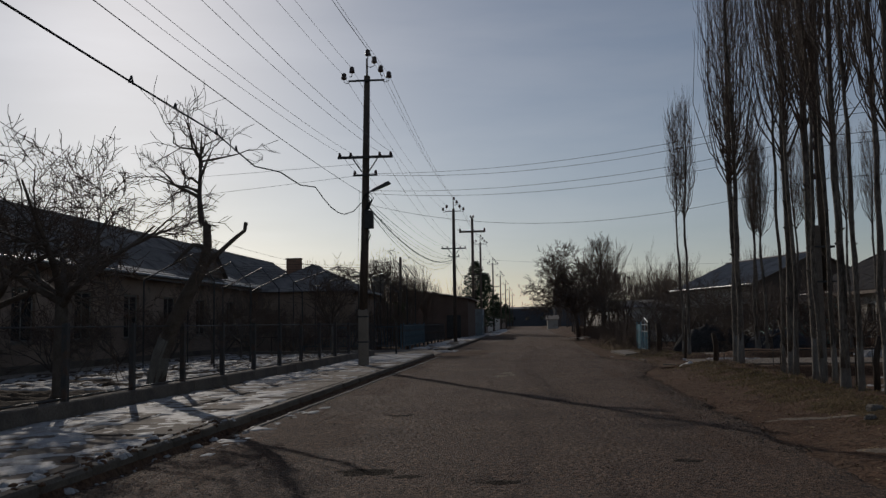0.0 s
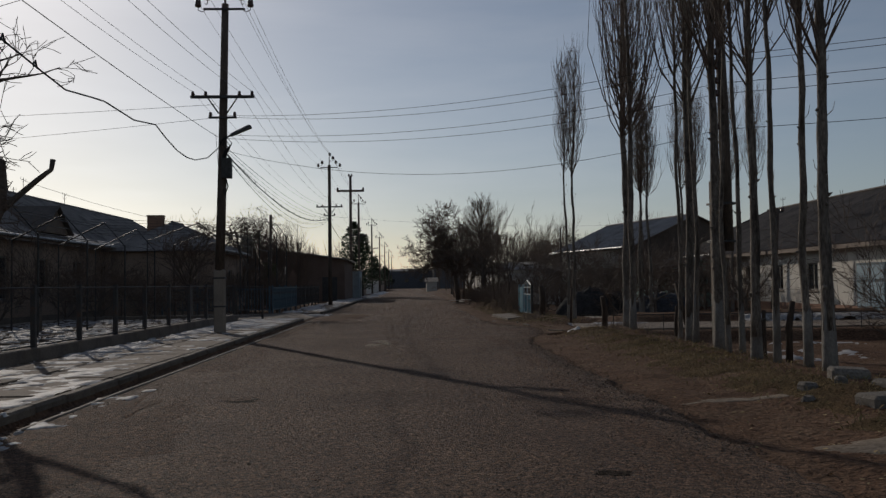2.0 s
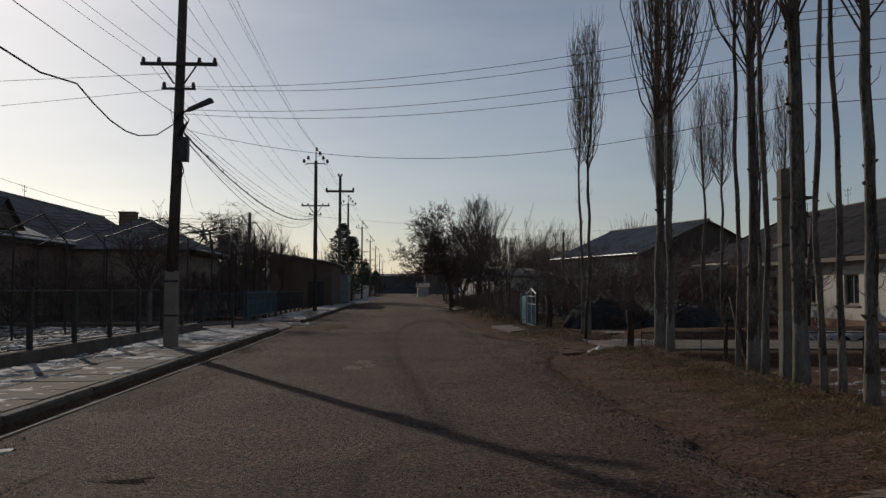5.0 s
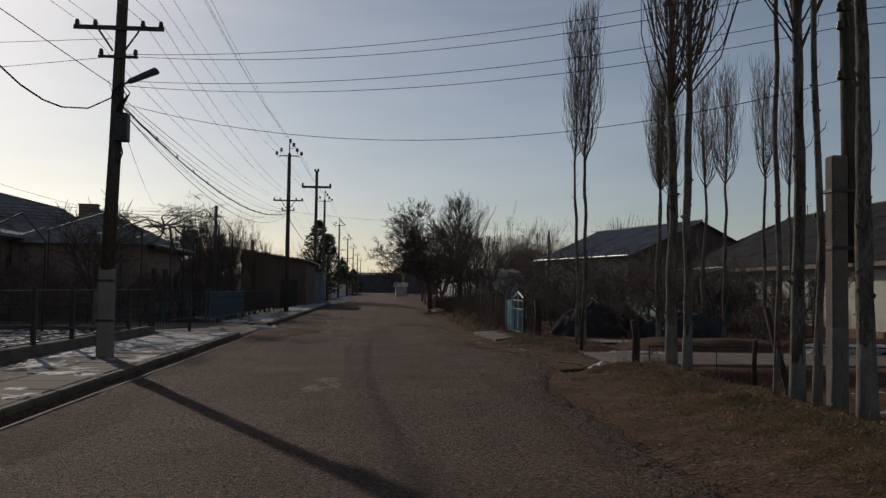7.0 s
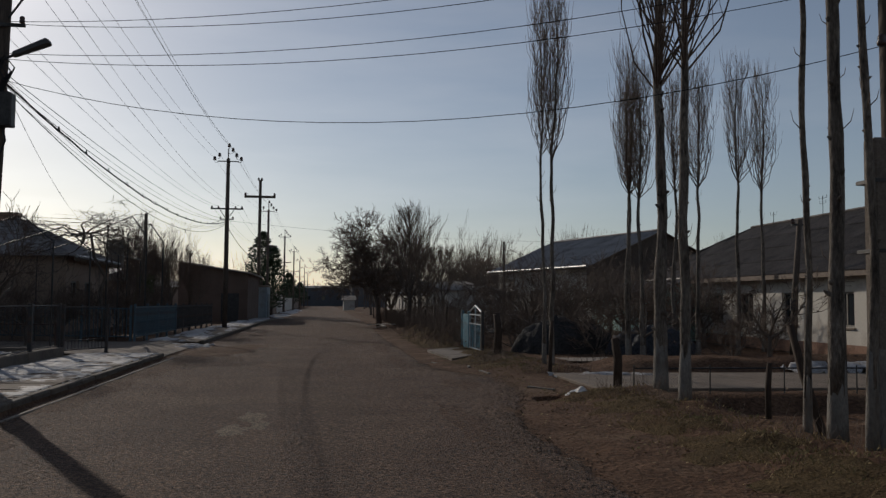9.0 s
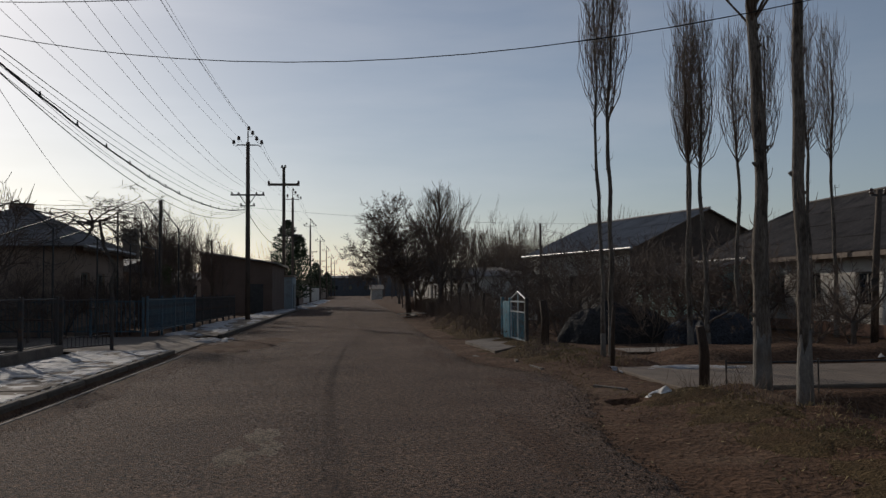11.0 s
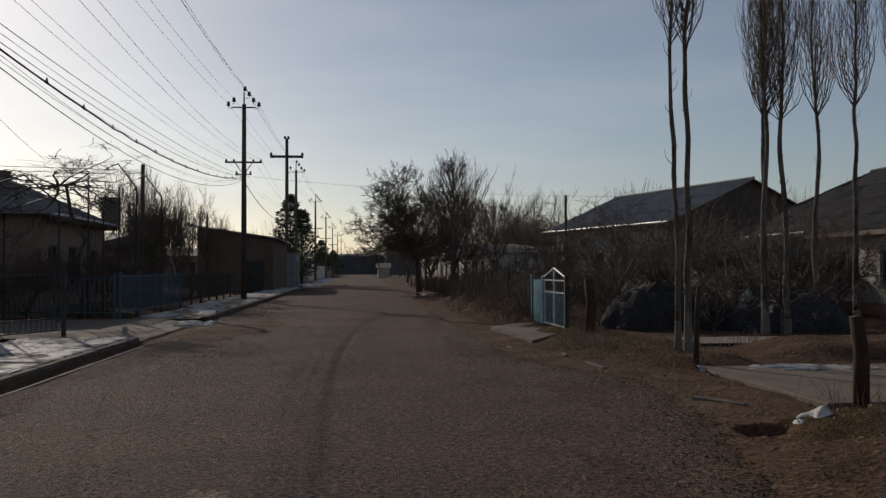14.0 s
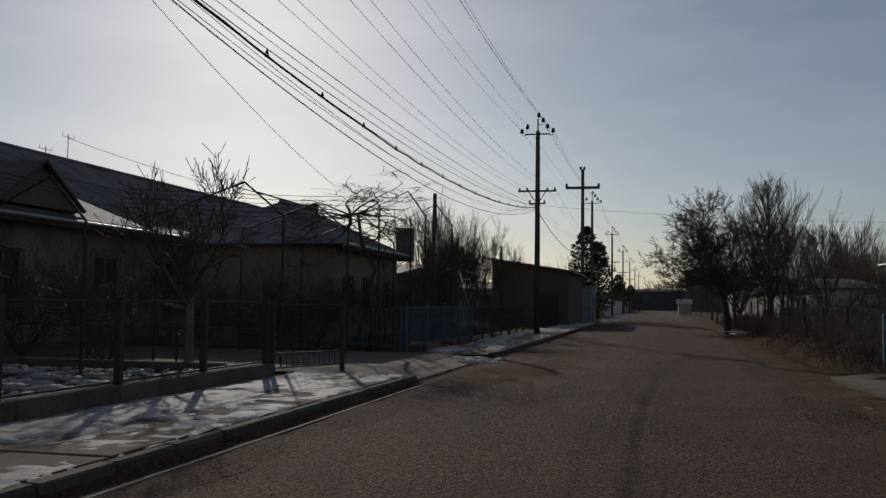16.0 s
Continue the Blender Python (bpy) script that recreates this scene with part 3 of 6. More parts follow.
for a in range(5):
    y0 = 46.0 + 4.6 * a
    picket_fence("faded blue welded bar fence panel along the pavement", (-6.6, y0), (-6.55, y0 + 4.5), 0.2, 1.5, BLUEPAINT if a < 2 else GREYPAINT, 0.15, 3, "blue road fence")
picket_fence("faded blue welded bar fence along the drive", (-6.75, 46.0), (-12.5, 47.4), 0.2, 1.45, BLUEPAINT, 0.16, 4)
mesh_fence("mesh_fence", "low rusty wire mesh fence along the drive", [(-7.2, 38.0), (-9.5, 38.3), (-11.8, 38.5), (-14.2, 38.7)], 0.12, 1.0, RUST, post=0.04)
mesh_fence("mesh_fence", "low sagging wire mesh fence on thin rods by the side drive", [(6.5 + 1.55 * i, 27.35 + 0.02 * i) for i in range(8)], -0.28, 0.5, STEEL, post=0.025)


# ---- utility poles and lines ----
def insulator(geo, x, y, z, s=1.0):
    geo.lathe([(0.02 * s, -0.02), (0.055 * s, 0.0), (0.06 * s, 0.04 * s), (0.04 * s, 0.055 * s), (0.052 * s, 0.07 * s), (0.045 * s, 0.11 * s), (0.02 * s, 0.13 * s)], (x, y, z), 10)


def utility_pole(x, y, top=10.1, lamp=False, box=False, stub=True, lower=True, lean=0.0):
    p = thing("utility_pole", "dark timber utility pole with " + ("street lamp on a concrete stub" if lamp else "crossarms and brown insulators"), "utility pole", "street utility poles", pose(x, y, 0.0))
    m = p.matrix_world
    zb = 2.02 if stub else 0.0

    def add(name, geo, material, parent=p, smooth=False, label=""):
        o = part(name, geo, material, parent, label, smooth)
        return o

    if stub:
        add("stub", Geo().box(-0.16, -0.13, -0.2, 0.16, 0.13, 2.03, 0.03), CONCRETE, label="pale concrete stub")
        for z in (0.9, 1.75):
            add("wire_band", Geo().box(-0.175, -0.145, z, 0.175, 0.145, z + 0.05, 0.01), STEEL)
    add("pole_shaft", Geo().tube([(0, 0, zb - 0.02 if stub else -0.2), (lean * 0.4, 0, 4.5), (lean, 0, top)], [0.15, 0.135, 0.105], 12), POLEWOOD, smooth=True)
    zt = top - 0.18
    L = lean
    add("top_arm", Geo().box(L - 0.62, -0.17, zt - 0.04, L + 0.62, -0.115, zt + 0.02, 0.01), STEEL)
    add("top_pin", Geo().tube([(L, 0, top - 0.1), (L, 0, top + 0.62)], 0.035, 8), POLEWOOD)
    for dx, z in ((-0.78, zt + 0.06), (-0.5, zt + 0.28), (0.5, zt + 0.28), (0.78, zt + 0.06), (0.06, top + 0.68), (0.28, top + 0.42)):
        g = Geo()
        insulator(g, L + dx, -0.14, z, 1.7)
        add("insulator", g, PORCELAIN, smooth=True)
        sx = 0.0 if abs(dx) < 0.4 else math.copysign(0.58, dx)
        g = Geo().tube([(L + sx, -0.14, z - 0.12 if abs(dx) > 0.4 else z - 0.1), (L + (sx + dx) / 2, -0.14, z - 0.15), (L + dx, -0.14, z - 0.1), (L + dx, -0.14, z + 0.02)], 0.014, 5)
        add("insulator_hook", g, STEEL)
    if lower:
        za = 7.2
        l2 = L * 0.7
        add("crossarm", Geo().box(l2 - 0.95, -0.2, za - 0.05, l2 + 0.95, -0.14, za + 0.04, 0.012), STEEL)
        for s in (-1, 1):
            add("brace", Geo().tube([(l2 + s * 0.12, -0.15, za - 0.5), (l2 + s * 0.42, -0.17, za - 0.06)], 0.022, 6), STEEL)
        add("short_arm", Geo().box(l2 - 0.42, -0.2, za - 0.66, l2 + 0.42, -0.15, za - 0.6, 0.01), STEEL)
        for dx, z in ((-0.88, za + 0.05), (-0.5, za + 0.05), (0.5, za + 0.05), (0.88, za + 0.05), (-0.36, za - 0.58), (0.36, za - 0.58)):
            g = Geo()
            insulator(g, l2 + dx, -0.17, z, 0.9)
            add("insulator", g, PORCELAIN, smooth=True)
    if lamp:
        arm = add("lamp_arm", Geo().tube([(0.12, -0.1, 5.72), (0.2, -0.14, 5.95), (0.42, -0.18, 6.05)], 0.025, 8), STEEL)
        hd = Geo().box(-0.34, -0.12, -0.05, 0.34, 0.12, 0.06, 0.045)
        hd.v = [(vx, vy * (0.75 if vx < 0 else 1.0), vz * (0.7 if vx < 0 else 1.0)) for vx, vy, vz in hd.v]
        hd.move(Matrix.Translation((0.68, -0.2, 6.16)) @ Matrix.Rotation(radians(-24), 4, "Y"))
        head = add("lamp_head", hd, LAMPGREY, arm, False, "grey street lamp head")
    if box:
        bx = add("meter_box", Geo().box(0.12, -0.28, 4.75, 0.4, -0.02, 5.35, 0.02), STEEL, label="dark metal distribution box")
        add("box_lid", Geo().box(0.13, -0.295, 4.78, 0.39, -0.281, 5.32), STEEL, bx)
        add("conduit", Geo().tube([(0.22, -0.15, 4.77), (0.3, -0.2, 4.5), (0.2, -0.16, 4.25), (0.14, -0.1, 4.4)], 0.018, 6), CABLE)
        for i in range(4):
            g = Geo()
            pts = [(0.12 + 0.03 * i, -0.2, 5.34), (0.25 + 0.06 * i, -0.26, 5.6 + 0.06 * i), (0.1 + 0.05 * i, -0.25, 5.85 + 0.05 * i), (0.02, -0.16, 5.7)]
            add("loose_cable", g.tube(pts, 0.016, 5), CABLE)
    return p


P1, P2 = (-5.35, 27.27), (-5.35, 65.3)
utility_pole(*P1, top=10.05, lamp=True, box=True, lean=0.2)
utility_pole(*P2, top=10.25, stub=False, lean=0.0)
for i, y in enumerate((103.0, 140.0, 178.0, 217.0, 262.0, 310.0)):
    utility_pole(-5.3, y, top=11.0, stub=False)
utility_pole(-5.35, -11.0, top=10.1)
tp = thing("utility_pole", "tall bare timber pole with one long wooden crossarm", "utility pole", "street utility poles", pose(-6.4, 106, 0))
part("pole_shaft", Geo().tube([(0, 0, -0.2), (0, 0, 14.4)], [0.2, 0.15], 12), POLEWOOD, tp, "", True)
part("crossarm", Geo().box(-1.6, -0.22, 12.5, 1.6, -0.1, 12.75, 0.02), POLEWOOD, tp)
for dx, z in ((-1.5, 12.75), (1.5, 12.75), (-0.16, 14.35), (0.16, 14.35)):
    g = Geo()
    insulator(g, dx, -0.16, z, 2.2)
    part("insulator", g, PORCELAIN, tp, "", True)

# timber pole with a separate concrete stub beside the poplars
rp = thing("utility_pole", "dark timber pole wired to a whitewashed concrete stub", "utility pole", "street utility poles", pose(7.62, 21.25, 0))
part("stub", Geo().box(-0.13, -0.13, -0.45, 0.13, 0.13, 3.88, 0.03), PLINTH, rp, "tall brown-grey concrete stub")
part("stub_foot", Geo().box(-0.134, -0.134, -0.43, 0.134, 0.134, 1.2, 0.03), WHITEWASH, rp, "whitewashed lower stub")
part("pole_shaft", Geo().tube([(0.3, 0.1, 2.2), (0.27, 0.1, 5), (0.2, 0.1, 9.4)], [0.14, 0.13, 0.1], 12), POLEWOOD, rp, "", True)
for z in (2.4, 3.3):
    part("wire_band", Geo().box(-0.15, -0.15, z, 0.46, 0.27, z + 0.05, 0.01), STEEL, rp)
for z in (5.1, 5.9, 6.2, 6.55, 6.9):
    g = Geo()
    insulator(g, 0.05, -0.06, z, 1.1)
    part("insulator", g, PORCELAIN, rp, "", True)


def wire(a, b, sag, r=0.006, material=None, name="overhead_wire", label="thin dark overhead wire slung between poles", n=18, wob=0.0, seed=0):
    A, B = Vector(a), Vector(b)
    pts = []
    for i in range(n + 1):
        t = i / n
        p = A.lerp(B, t)
        p.z -= sag * 4 * t * (1 - t)
        if wob:
            p.z += wob * nz(i * 0.9, seed, 1) * math.sin(math.pi * t)
        pts.append(p)
    return tagged(part(name, Geo().tube(pts, r, 5), material or WIRE, None, "", True), label, "cable", "street overhead wires")


line = [(-5.35, -11.0, 10.1, 0.0), (*P1, 10.05, 0.2), (*P2, 10.25, 0.0), (-5.3, 103.0, 11.0, 0), (-5.3, 140.0, 11.0, 0), (-5.3, 178.0, 11.0, 0), (-5.3, 217.0, 11.0, 0)]
for i in range(len(line) - 1):
    (xa, ya, ta, la), (xb, yb, tb, lb) = line[i], line[i + 1]
    for dx, dz in ((-0.78, 0.05), (-0.5, 0.3), (0.5, 0.3), (0.78, 0.05), (0.06, 0.95)):
        wire((xa + la + dx, ya - 0.14, ta - 0.05 + dz), (xb + lb + dx, yb - 0.14, tb - 0.05 + dz), 0.55 + 0.1 * dx, 0.0056, WIRE)
    for dx, dz in ((-0.88, 7.35), (-0.5, 7.35), (0.5, 7.35), (0.88, 7.35)) if i < 3 else ():
        wire((xa + la * 0.7 + dx, ya - 0.17, dz), (xb + lb * 0.7 + dx, yb - 0.17, dz), 0.7 + 0.12 * dx, 0.005, WIRE)

# drooping bundled cables along the left side
CB = "thick black bundled cable tied along its bearer wire"
droop = [(-5.5, -11, 6.3), (-5.45, -5, 5.7), (-5.4, 1, 5.3), (-5.4, 6.0, 5.06), (-5.35, 9.4, 5.0), (-5.35, 11.0, 5.0), (-5.35, 12.9, 5.0), (-5.35, 14.0, 4.9), (-5.35, 15.2, 4.8), (-5.35, 16.4, 4.93), (-5.35, 17.1, 5.0), (-5.35, 18.9, 4.98), (-5.35, 20.5, 5.17), (-5.35, 21.4, 5.0), (-5.35, 22.35, 4.87), (-5.34, 23.3, 4.83), (-5.34, 24.2, 4.89), (-5.33, 25.6, 5.15), (-5.3, 26.7, 5.55), (-5.3, 27.12, 5.7)]
tagged(part("bundled_cable", Geo().tube(droop, 0.015, 6), CABLE, None, "", True), CB, "cable", "street overhead wires")
wire((-5.3, 27.3, 5.7), (-5.45, 65.2, 6.4), 0.95, 0.019, CABLE, "bundled_cable", CB, 40, 0.06, 5)
wire((-5.3, 27.3, 5.6), (-5.45, 65.2, 6.25), 1.32, 0.01, CABLE, n=26)
wire((-5.3, 27.3, 5.65), (-5.45, 65.2, 6.5), 0.7, 0.008, CABLE, n=26)
wire((-5.3, 27.3, 5.85), (-5.45, 65.2, 6.55), 0.45, 0.008, CABLE, n=26)
for sg, z0, z1 in ((0.82, 5.62, 6.3), (1.08, 5.55, 6.35), (1.2, 5.75, 6.3), (0.58, 5.75, 6.45)):
    wire((-5.28, 27.3, z0), (-5.45, 65.2, z1), sg, 0.0055, CABLE, n=24)
wire((-5.5, -11, 6.5), (-5.3, 27.1, 5.95), 0.4, 0.008, CABLE, n=26)
wire((-5.45, 65.2, 6.4), (-5.4, 103, 6.6), 1.2, 0.02, CABLE, n=20)
# clips on the bundled cables
for k in range(14):
    t = 0.1 + 0.062 * k
    p = Vector((-5.3, 27.3, 5.7)).lerp(Vector((-5.45, 65.2, 6.4)), t)
    p.z -= 0.95 * 4 * t * (1 - t) - 0.06 * nz(t * 36, 5, 1) * math.sin(math.pi * t)
    a = Vector(droop[2 + k % 6]) if k < 6 else None
    for q in (p, a):
        if q is not None:
            g = Geo().tube([q + Vector((0, -0.07, -0.02)), q + Vector((0.0, 0, 0.09)), q + Vector((0, 0.07, -0.02))], 0.015, 5)
            tagged(part("cable_clip", g, CABLE), "small black clip on a bundled cable", "cable clip", "cable clips")

# lines across the road to the stubbed pole and on past it
for (za, zb, sag, dx) in ((6.62, 6.75, 0.4, 0.3), (6.58, 6.6, 0.5, 0.3), (6.05, 6.1, 0.45, 0.1), (5.95, 5.85, 0.5, 0.1), (5.6, 5.0, 0.9, 0.1)):
    wire((P1[0] + dx, P1[1] - 0.2, za), (7.67, 21.15, zb + 0.08), sag, 0.006, CABLE)
    wire((7.67, 21.15, zb + 0.08), (34, 3.5, zb + 1.2), 0.6, 0.0075, CABLE)
for (za, x, y, z) in ((7.0, -40, 33, 7.4), (6.6, -38, 38, 6.6), (6.1, -9.8, 49.6, 5.2)):
    wire((P1[0] - 0.1, P1[1], za), (x, y, z), 0.3, 0.006, CABLE)
wire((-20.4, 49.2, 7.4), (-10.1, 57.0, 4.9), 0.4, 0.009, CABLE)
wire((P2[0], P2[1], 6.6), (-14, 61, 4.6), 0.3, 0.006, CABLE)
wire((P2[0], P2[1], 6.5), (24, 74, 6.4), 0.5, 0.006, CABLE)


# ---- trees ----
def limb(rng, geo, p, d, length, r, depth, segs=4, bend=0.25, upward=0.1, n=5, kids=(3, 5), ratio=0.62, spread_deg=40, tipr=0.004, twigs=None):
    """A bending limb with side limbs; fine ends go to twigs."""
    pts, rr = [p.copy()], [r]
    q = d.normalized()
    pos = p.copy()
    for i in range(segs):
        q = (q + Vector((rng.gauss(0, 1), rng.gauss(0, 1), rng.gauss(0, 1))) * bend * 0.35 + Vector((0, 0, upward))).normalized()
        pos = pos + q * length / segs
        pts.append(pos.copy())
        rr.append(max(tipr, r * (1 - 0.75 * (i + 1) / segs)))
    tgt = twigs if (twigs is not None and depth <= 1) else geo
    tgt.tube(pts, rr, n if depth > 1 else 3, cap=False)
    if depth <= 0:
        return
    for k in range(rng.randint(*kids)):
        t = rng.uniform(0.3, 1.0)
        i = min(segs - 1, int(t * segs))
        a = pts[i].lerp(pts[i + 1], t * segs - i)
        base_d = (pts[i + 1] - pts[i]).normalized()
        ax = base_d.orthogonal().normalized()
        ax.rotate(Matrix.Rotation(rng.uniform(0, 6.283), 3, base_d))
        nd = base_d.copy()
        nd.rotate(Matrix.Rotation(radians(rng.uniform(0.55, 1.15) * spread_deg), 3, ax))
        limb(rng, geo, a, nd, length * ratio * rng.uniform(0.7, 1.15), max(tipr, rr[i] * 0.6), depth - 1, max(2, segs - 1), bend, upward, n, kids, ratio, spread_deg, tipr, twigs)


def poplar(x, y, h, cb, r, seed, crown=0.9, leanx=0.0, leany=0.0, dense=1.0, wash=1.05):
    """A narrow bare poplar: knotty trunk, whitewashed foot, steep fine branches."""
    rng = random.Random(seed)
    z0 = ground_z(x, y) - 0.1
    r *= 0.9
    t = thing("poplar_tree", "tall bare poplar with a whitewashed trunk foot and upright twigs", "tree", "roadside poplars")
    N = 30

    def trunk(f):
        return Vector((x + leanx * f + (0.13 * nz(f * 3, seed, 1) + 0.05 * nz(f * 11, seed, 1)) * smooth_step(0.0, 0.22, f), y + leany * f + (0.13 * nz(f * 3, seed + 9, 1) + 0.05 * nz(f * 11, seed + 9, 1)) * smooth_step(0.0, 0.22, f), z0 + f * h))

    def rad(f):
        return r * (1.25 - 0.25 * min(1, f * 12)) * max(0.0, 1 - f) ** 0.75 + 0.006

    fw = wash * rng.uniform(0.7, 1.25) / h
    fa = [fw * i / 3 for i in range(4)]
    foot = Geo().tube([trunk(f) for f in fa], [rad(f) * 1.035 for f in fa], 12)
    ztop = trunk(fw).z
    foot.v = [(px, py, pz + (rng.uniform(-0.22, 0.18) if pz > ztop - 0.05 else 0.0)) for px, py, pz in foot.v]
    part("trunk_foot", foot, WHITEWASH, t, "whitewashed lower trunk", True)
    fs = [fw * 0.7 + (1 - fw * 0.7) * i / N for i in range(N + 1)]
    tg = Geo().tube([trunk(f) for f in fs], [rad(f) * rng.uniform(0.9, 1.12) for f in fs], 9)
    for k in range(int(cb * 2.6)):
        f = rng.uniform(fw, cb / h)
        p, a = trunk(f), rng.uniform(0, 6.283)
        rr = rad(f)
        q = Vector((math.cos(a), math.sin(a), 0.5))
        tg.tube([p + q * rr * 0.4, p + q * rr * 1.1, p + q * rr * (1.2 + rng.random() * 0.5)], [rr * 0.5, rr * 0.34, rr * 0.1], 6)
    part("trunk", tg, BARK, t, "", True)
    g = Geo()
    n = int(62 * dense)
    for k in range(n):
        u = (k + rng.random()) / n
        f = cb / h + (0.96 - cb / h) * u ** 1.5
        p, a = trunk(f), rng.uniform(0, 6.283)
        left = h * (1 - f) + 0.5
        ln = min(left * rng.uniform(0.75, 1.08), rng.uniform(0.4, 0.75) * (h - cb))
        out = crown * rng.uniform(0.55, 1.15) * (1 - 0.5 * u)
        o = Vector((math.cos(a), math.sin(a), 0))
        pts = [p, p + o * out * 0.62 + Vector((0, 0, ln * 0.2)), p + o * out + Vector((0, 0, ln * 0.52)), p + o * out * 0.86 + Vector((rng.gauss(0, 0.06), rng.gauss(0, 0.06), ln))]
        br = max(0.007, r * (0.065 + 0.15 * (1 - u) ** 2))
        g.tube(pts, [br, br * 0.8, br * 0.5, 0.003], 4, False)
        for j in range(rng.randint(5, 8)):
            s = rng.uniform(0.15, 0.95)
            i = min(2, int(s * 3))
            b = pts[i].lerp(pts[i + 1], s * 3 - i)
            a2 = rng.uniform(0, 6.283)
            l2 = rng.uniform(0.35, 1.0)
            o2 = Vector((math.cos(a2), math.sin(a2), 0)) * l2 * 0.24
            g.tube([b, b + o2 + Vector((0, 0, l2 * 0.45)), b + o2 * 1.25 + Vector((0, 0, l2))], [0.006, 0.005, 0.003], 3, False)
    for k in range(int(cb * 1.5)):
        f = rng.uniform(fw, cb / h) ** 0.8
        p, a = trunk(min(f, 0.9)), rng.uniform(0, 6.283)
        l2 = rng.uniform(0.08, 0.3)
        o = Vector((math.cos(a), math.sin(a), 0))
        g.tube([p + o * rad(f) * 0.8, p + o * (rad(f) + l2 * 0.35) + Vector((0, 0, l2 * 0.4)), p + o * (rad(f) + l2 * 0.5) + Vector((0, 0, l2))], [0.008, 0.006, 0.003], 3, False)
    part("crown", g, TWIG, t, "dense upright bare twigs")
    return t


# (x, y, height, crown base, trunk radius, crown width)
POPLARS = [(6.62, 13.6, 13.5, 4.6, 0.1, 1.1), (6.73, 14.57, 12.5, 5.0, 0.07, 0.6), (6.48, 15.2, 12.0, 5.8, 0.06, 0.55), (6.56, 16.3, 13.5, 5.0, 0.095, 1.0),
           (6.72, 17.4, 12.0, 6.2, 0.055, 0.5), (6.47, 17.45, 12.0, 6.0, 0.05, 0.5), (6.92, 19.15, 15.0, 5.8, 0.125, 1.2), (6.85, 21.0, 14.5, 5.4, 0.11, 1.1),
           (6.66, 20.0, 13.0, 6.0, 0.062, 0.6), (6.8, 21.6, 13.0, 6.5, 0.05, 0.6),
           (6.45, 24.75, 13.0, 5.6, 0.095, 1.1), (6.75, 26.6, 14.0, 5.6, 0.125, 1.25)]
for i, (x, y, h, cb, r, c) in enumerate(POPLARS):
    poplar(x, y, h, cb, r, 40 + i, c, 0.25 * nz(i * 3.1, 0, 1), 0.3 * nz(i * 2.3, 5, 1), 1.0 if y < 24 else 1.5)
poplar(6.28, 33.6, 9.3, 5.5, 0.055, 71, 0.45, -0.12, 0, 0.7, 1.0)
poplar(6.5, 33.7, 9.8, 5.4, 0.07, 72, 0.55, 0.08, 0, 0.8, 1.0)
for i, (x, y, h, cb) in enumerate(((10.4, 38.9, 9.8, 5.4), (10.75, 38.5, 9.2, 5.2), (10.6, 39.4, 9.0, 5.4), (12.9, 41.2, 9.8, 5.8), (13.1, 39.6, 9.6, 5.8), (15.2, 41.0, 10.2, 6.2), (17.2, 43.0, 10.6, 6.2))):
    poplar(x, y, h, cb, 0.085, 90 + i, 0.6, 0.2 * nz(i, 2, 1.7), 0, 0.9, 1.0)


def bare_tree(x, y, h, r, seed, label, wide=1.0, depth=4, trunk_h=0.3, kids=(4, 6), material=None, wash=0, lean=(0, 0), upward=0.06, first=6, z=None, tip=0.004, spread_deg=42, cat="tree", group="bare garden trees", name="bare_tree"):
    rng = random.Random(seed)
    z0 = (ground_z(x, y) if z is None else z) - 0.08
    t = thing(name, label, cat, group)
    g, tw = Geo(), Geo()
    fork = Vector((x + lean[0], y + lean[1], z0 + h * trunk_h))
    mid = Vector((x + lean[0] * 0.35 + 0.05 * nz(seed, 1, 1), y + lean[1] * 0.35, z0 + h * trunk_h * 0.5))
    foot = Vector((x, y, z0))
    part("trunk", Geo().tube([foot, foot.lerp(mid, 0.3), mid, fork], [r * 1.3, r * 1.02, r * 0.9, r * 0.75], 9), WHITEWASH if wash else (material or DARKBARK), t, "", True)
    for k in range(first):
        a = 6.283 * (k + rng.random() * 0.7) / first
        d = Vector((math.cos(a) * wide, math.sin(a) * wide, rng.uniform(0.6, 1.5)))
        s = foot.lerp(fork, rng.uniform(0.8, 1.0)) if k else fork
        limb(rng, g, s, d, h * (1 - trunk_h) * rng.uniform(0.5, 0.72), r * 0.55, depth - 1, 4, 0.45, upward, 5, kids, 0.62, spread_deg, tip, tw)
    part("bough", g, material or DARKBARK, t, "", True)
    part("crown", tw, TWIG, t, "fine bare twigs")
    return t


# left yard fruit trees
bare_tree(-8.6, 13.6, 6.3, 0.15, 201, "spreading bare fruit tree with tangled twigs", 1.3, 5, 0.38, (3, 5), upward=0.0, first=7, tip=0.0065, spread_deg=54)
bare_tree(-10.9, 14.2, 6.2, 0.16, 202, "spreading bare fruit tree with tangled twigs", 1.3, 5, 0.3, (3, 5), upward=0.0, first=7, tip=0.0065, spread_deg=54)
bare_tree(-12.2, 13.4, 5.2, 0.14, 203, "spreading bare fruit tree with tangled twigs", 1.1, 4, 0.3, (4, 6), upward=0.02, tip=0.0065, spread_deg=54)
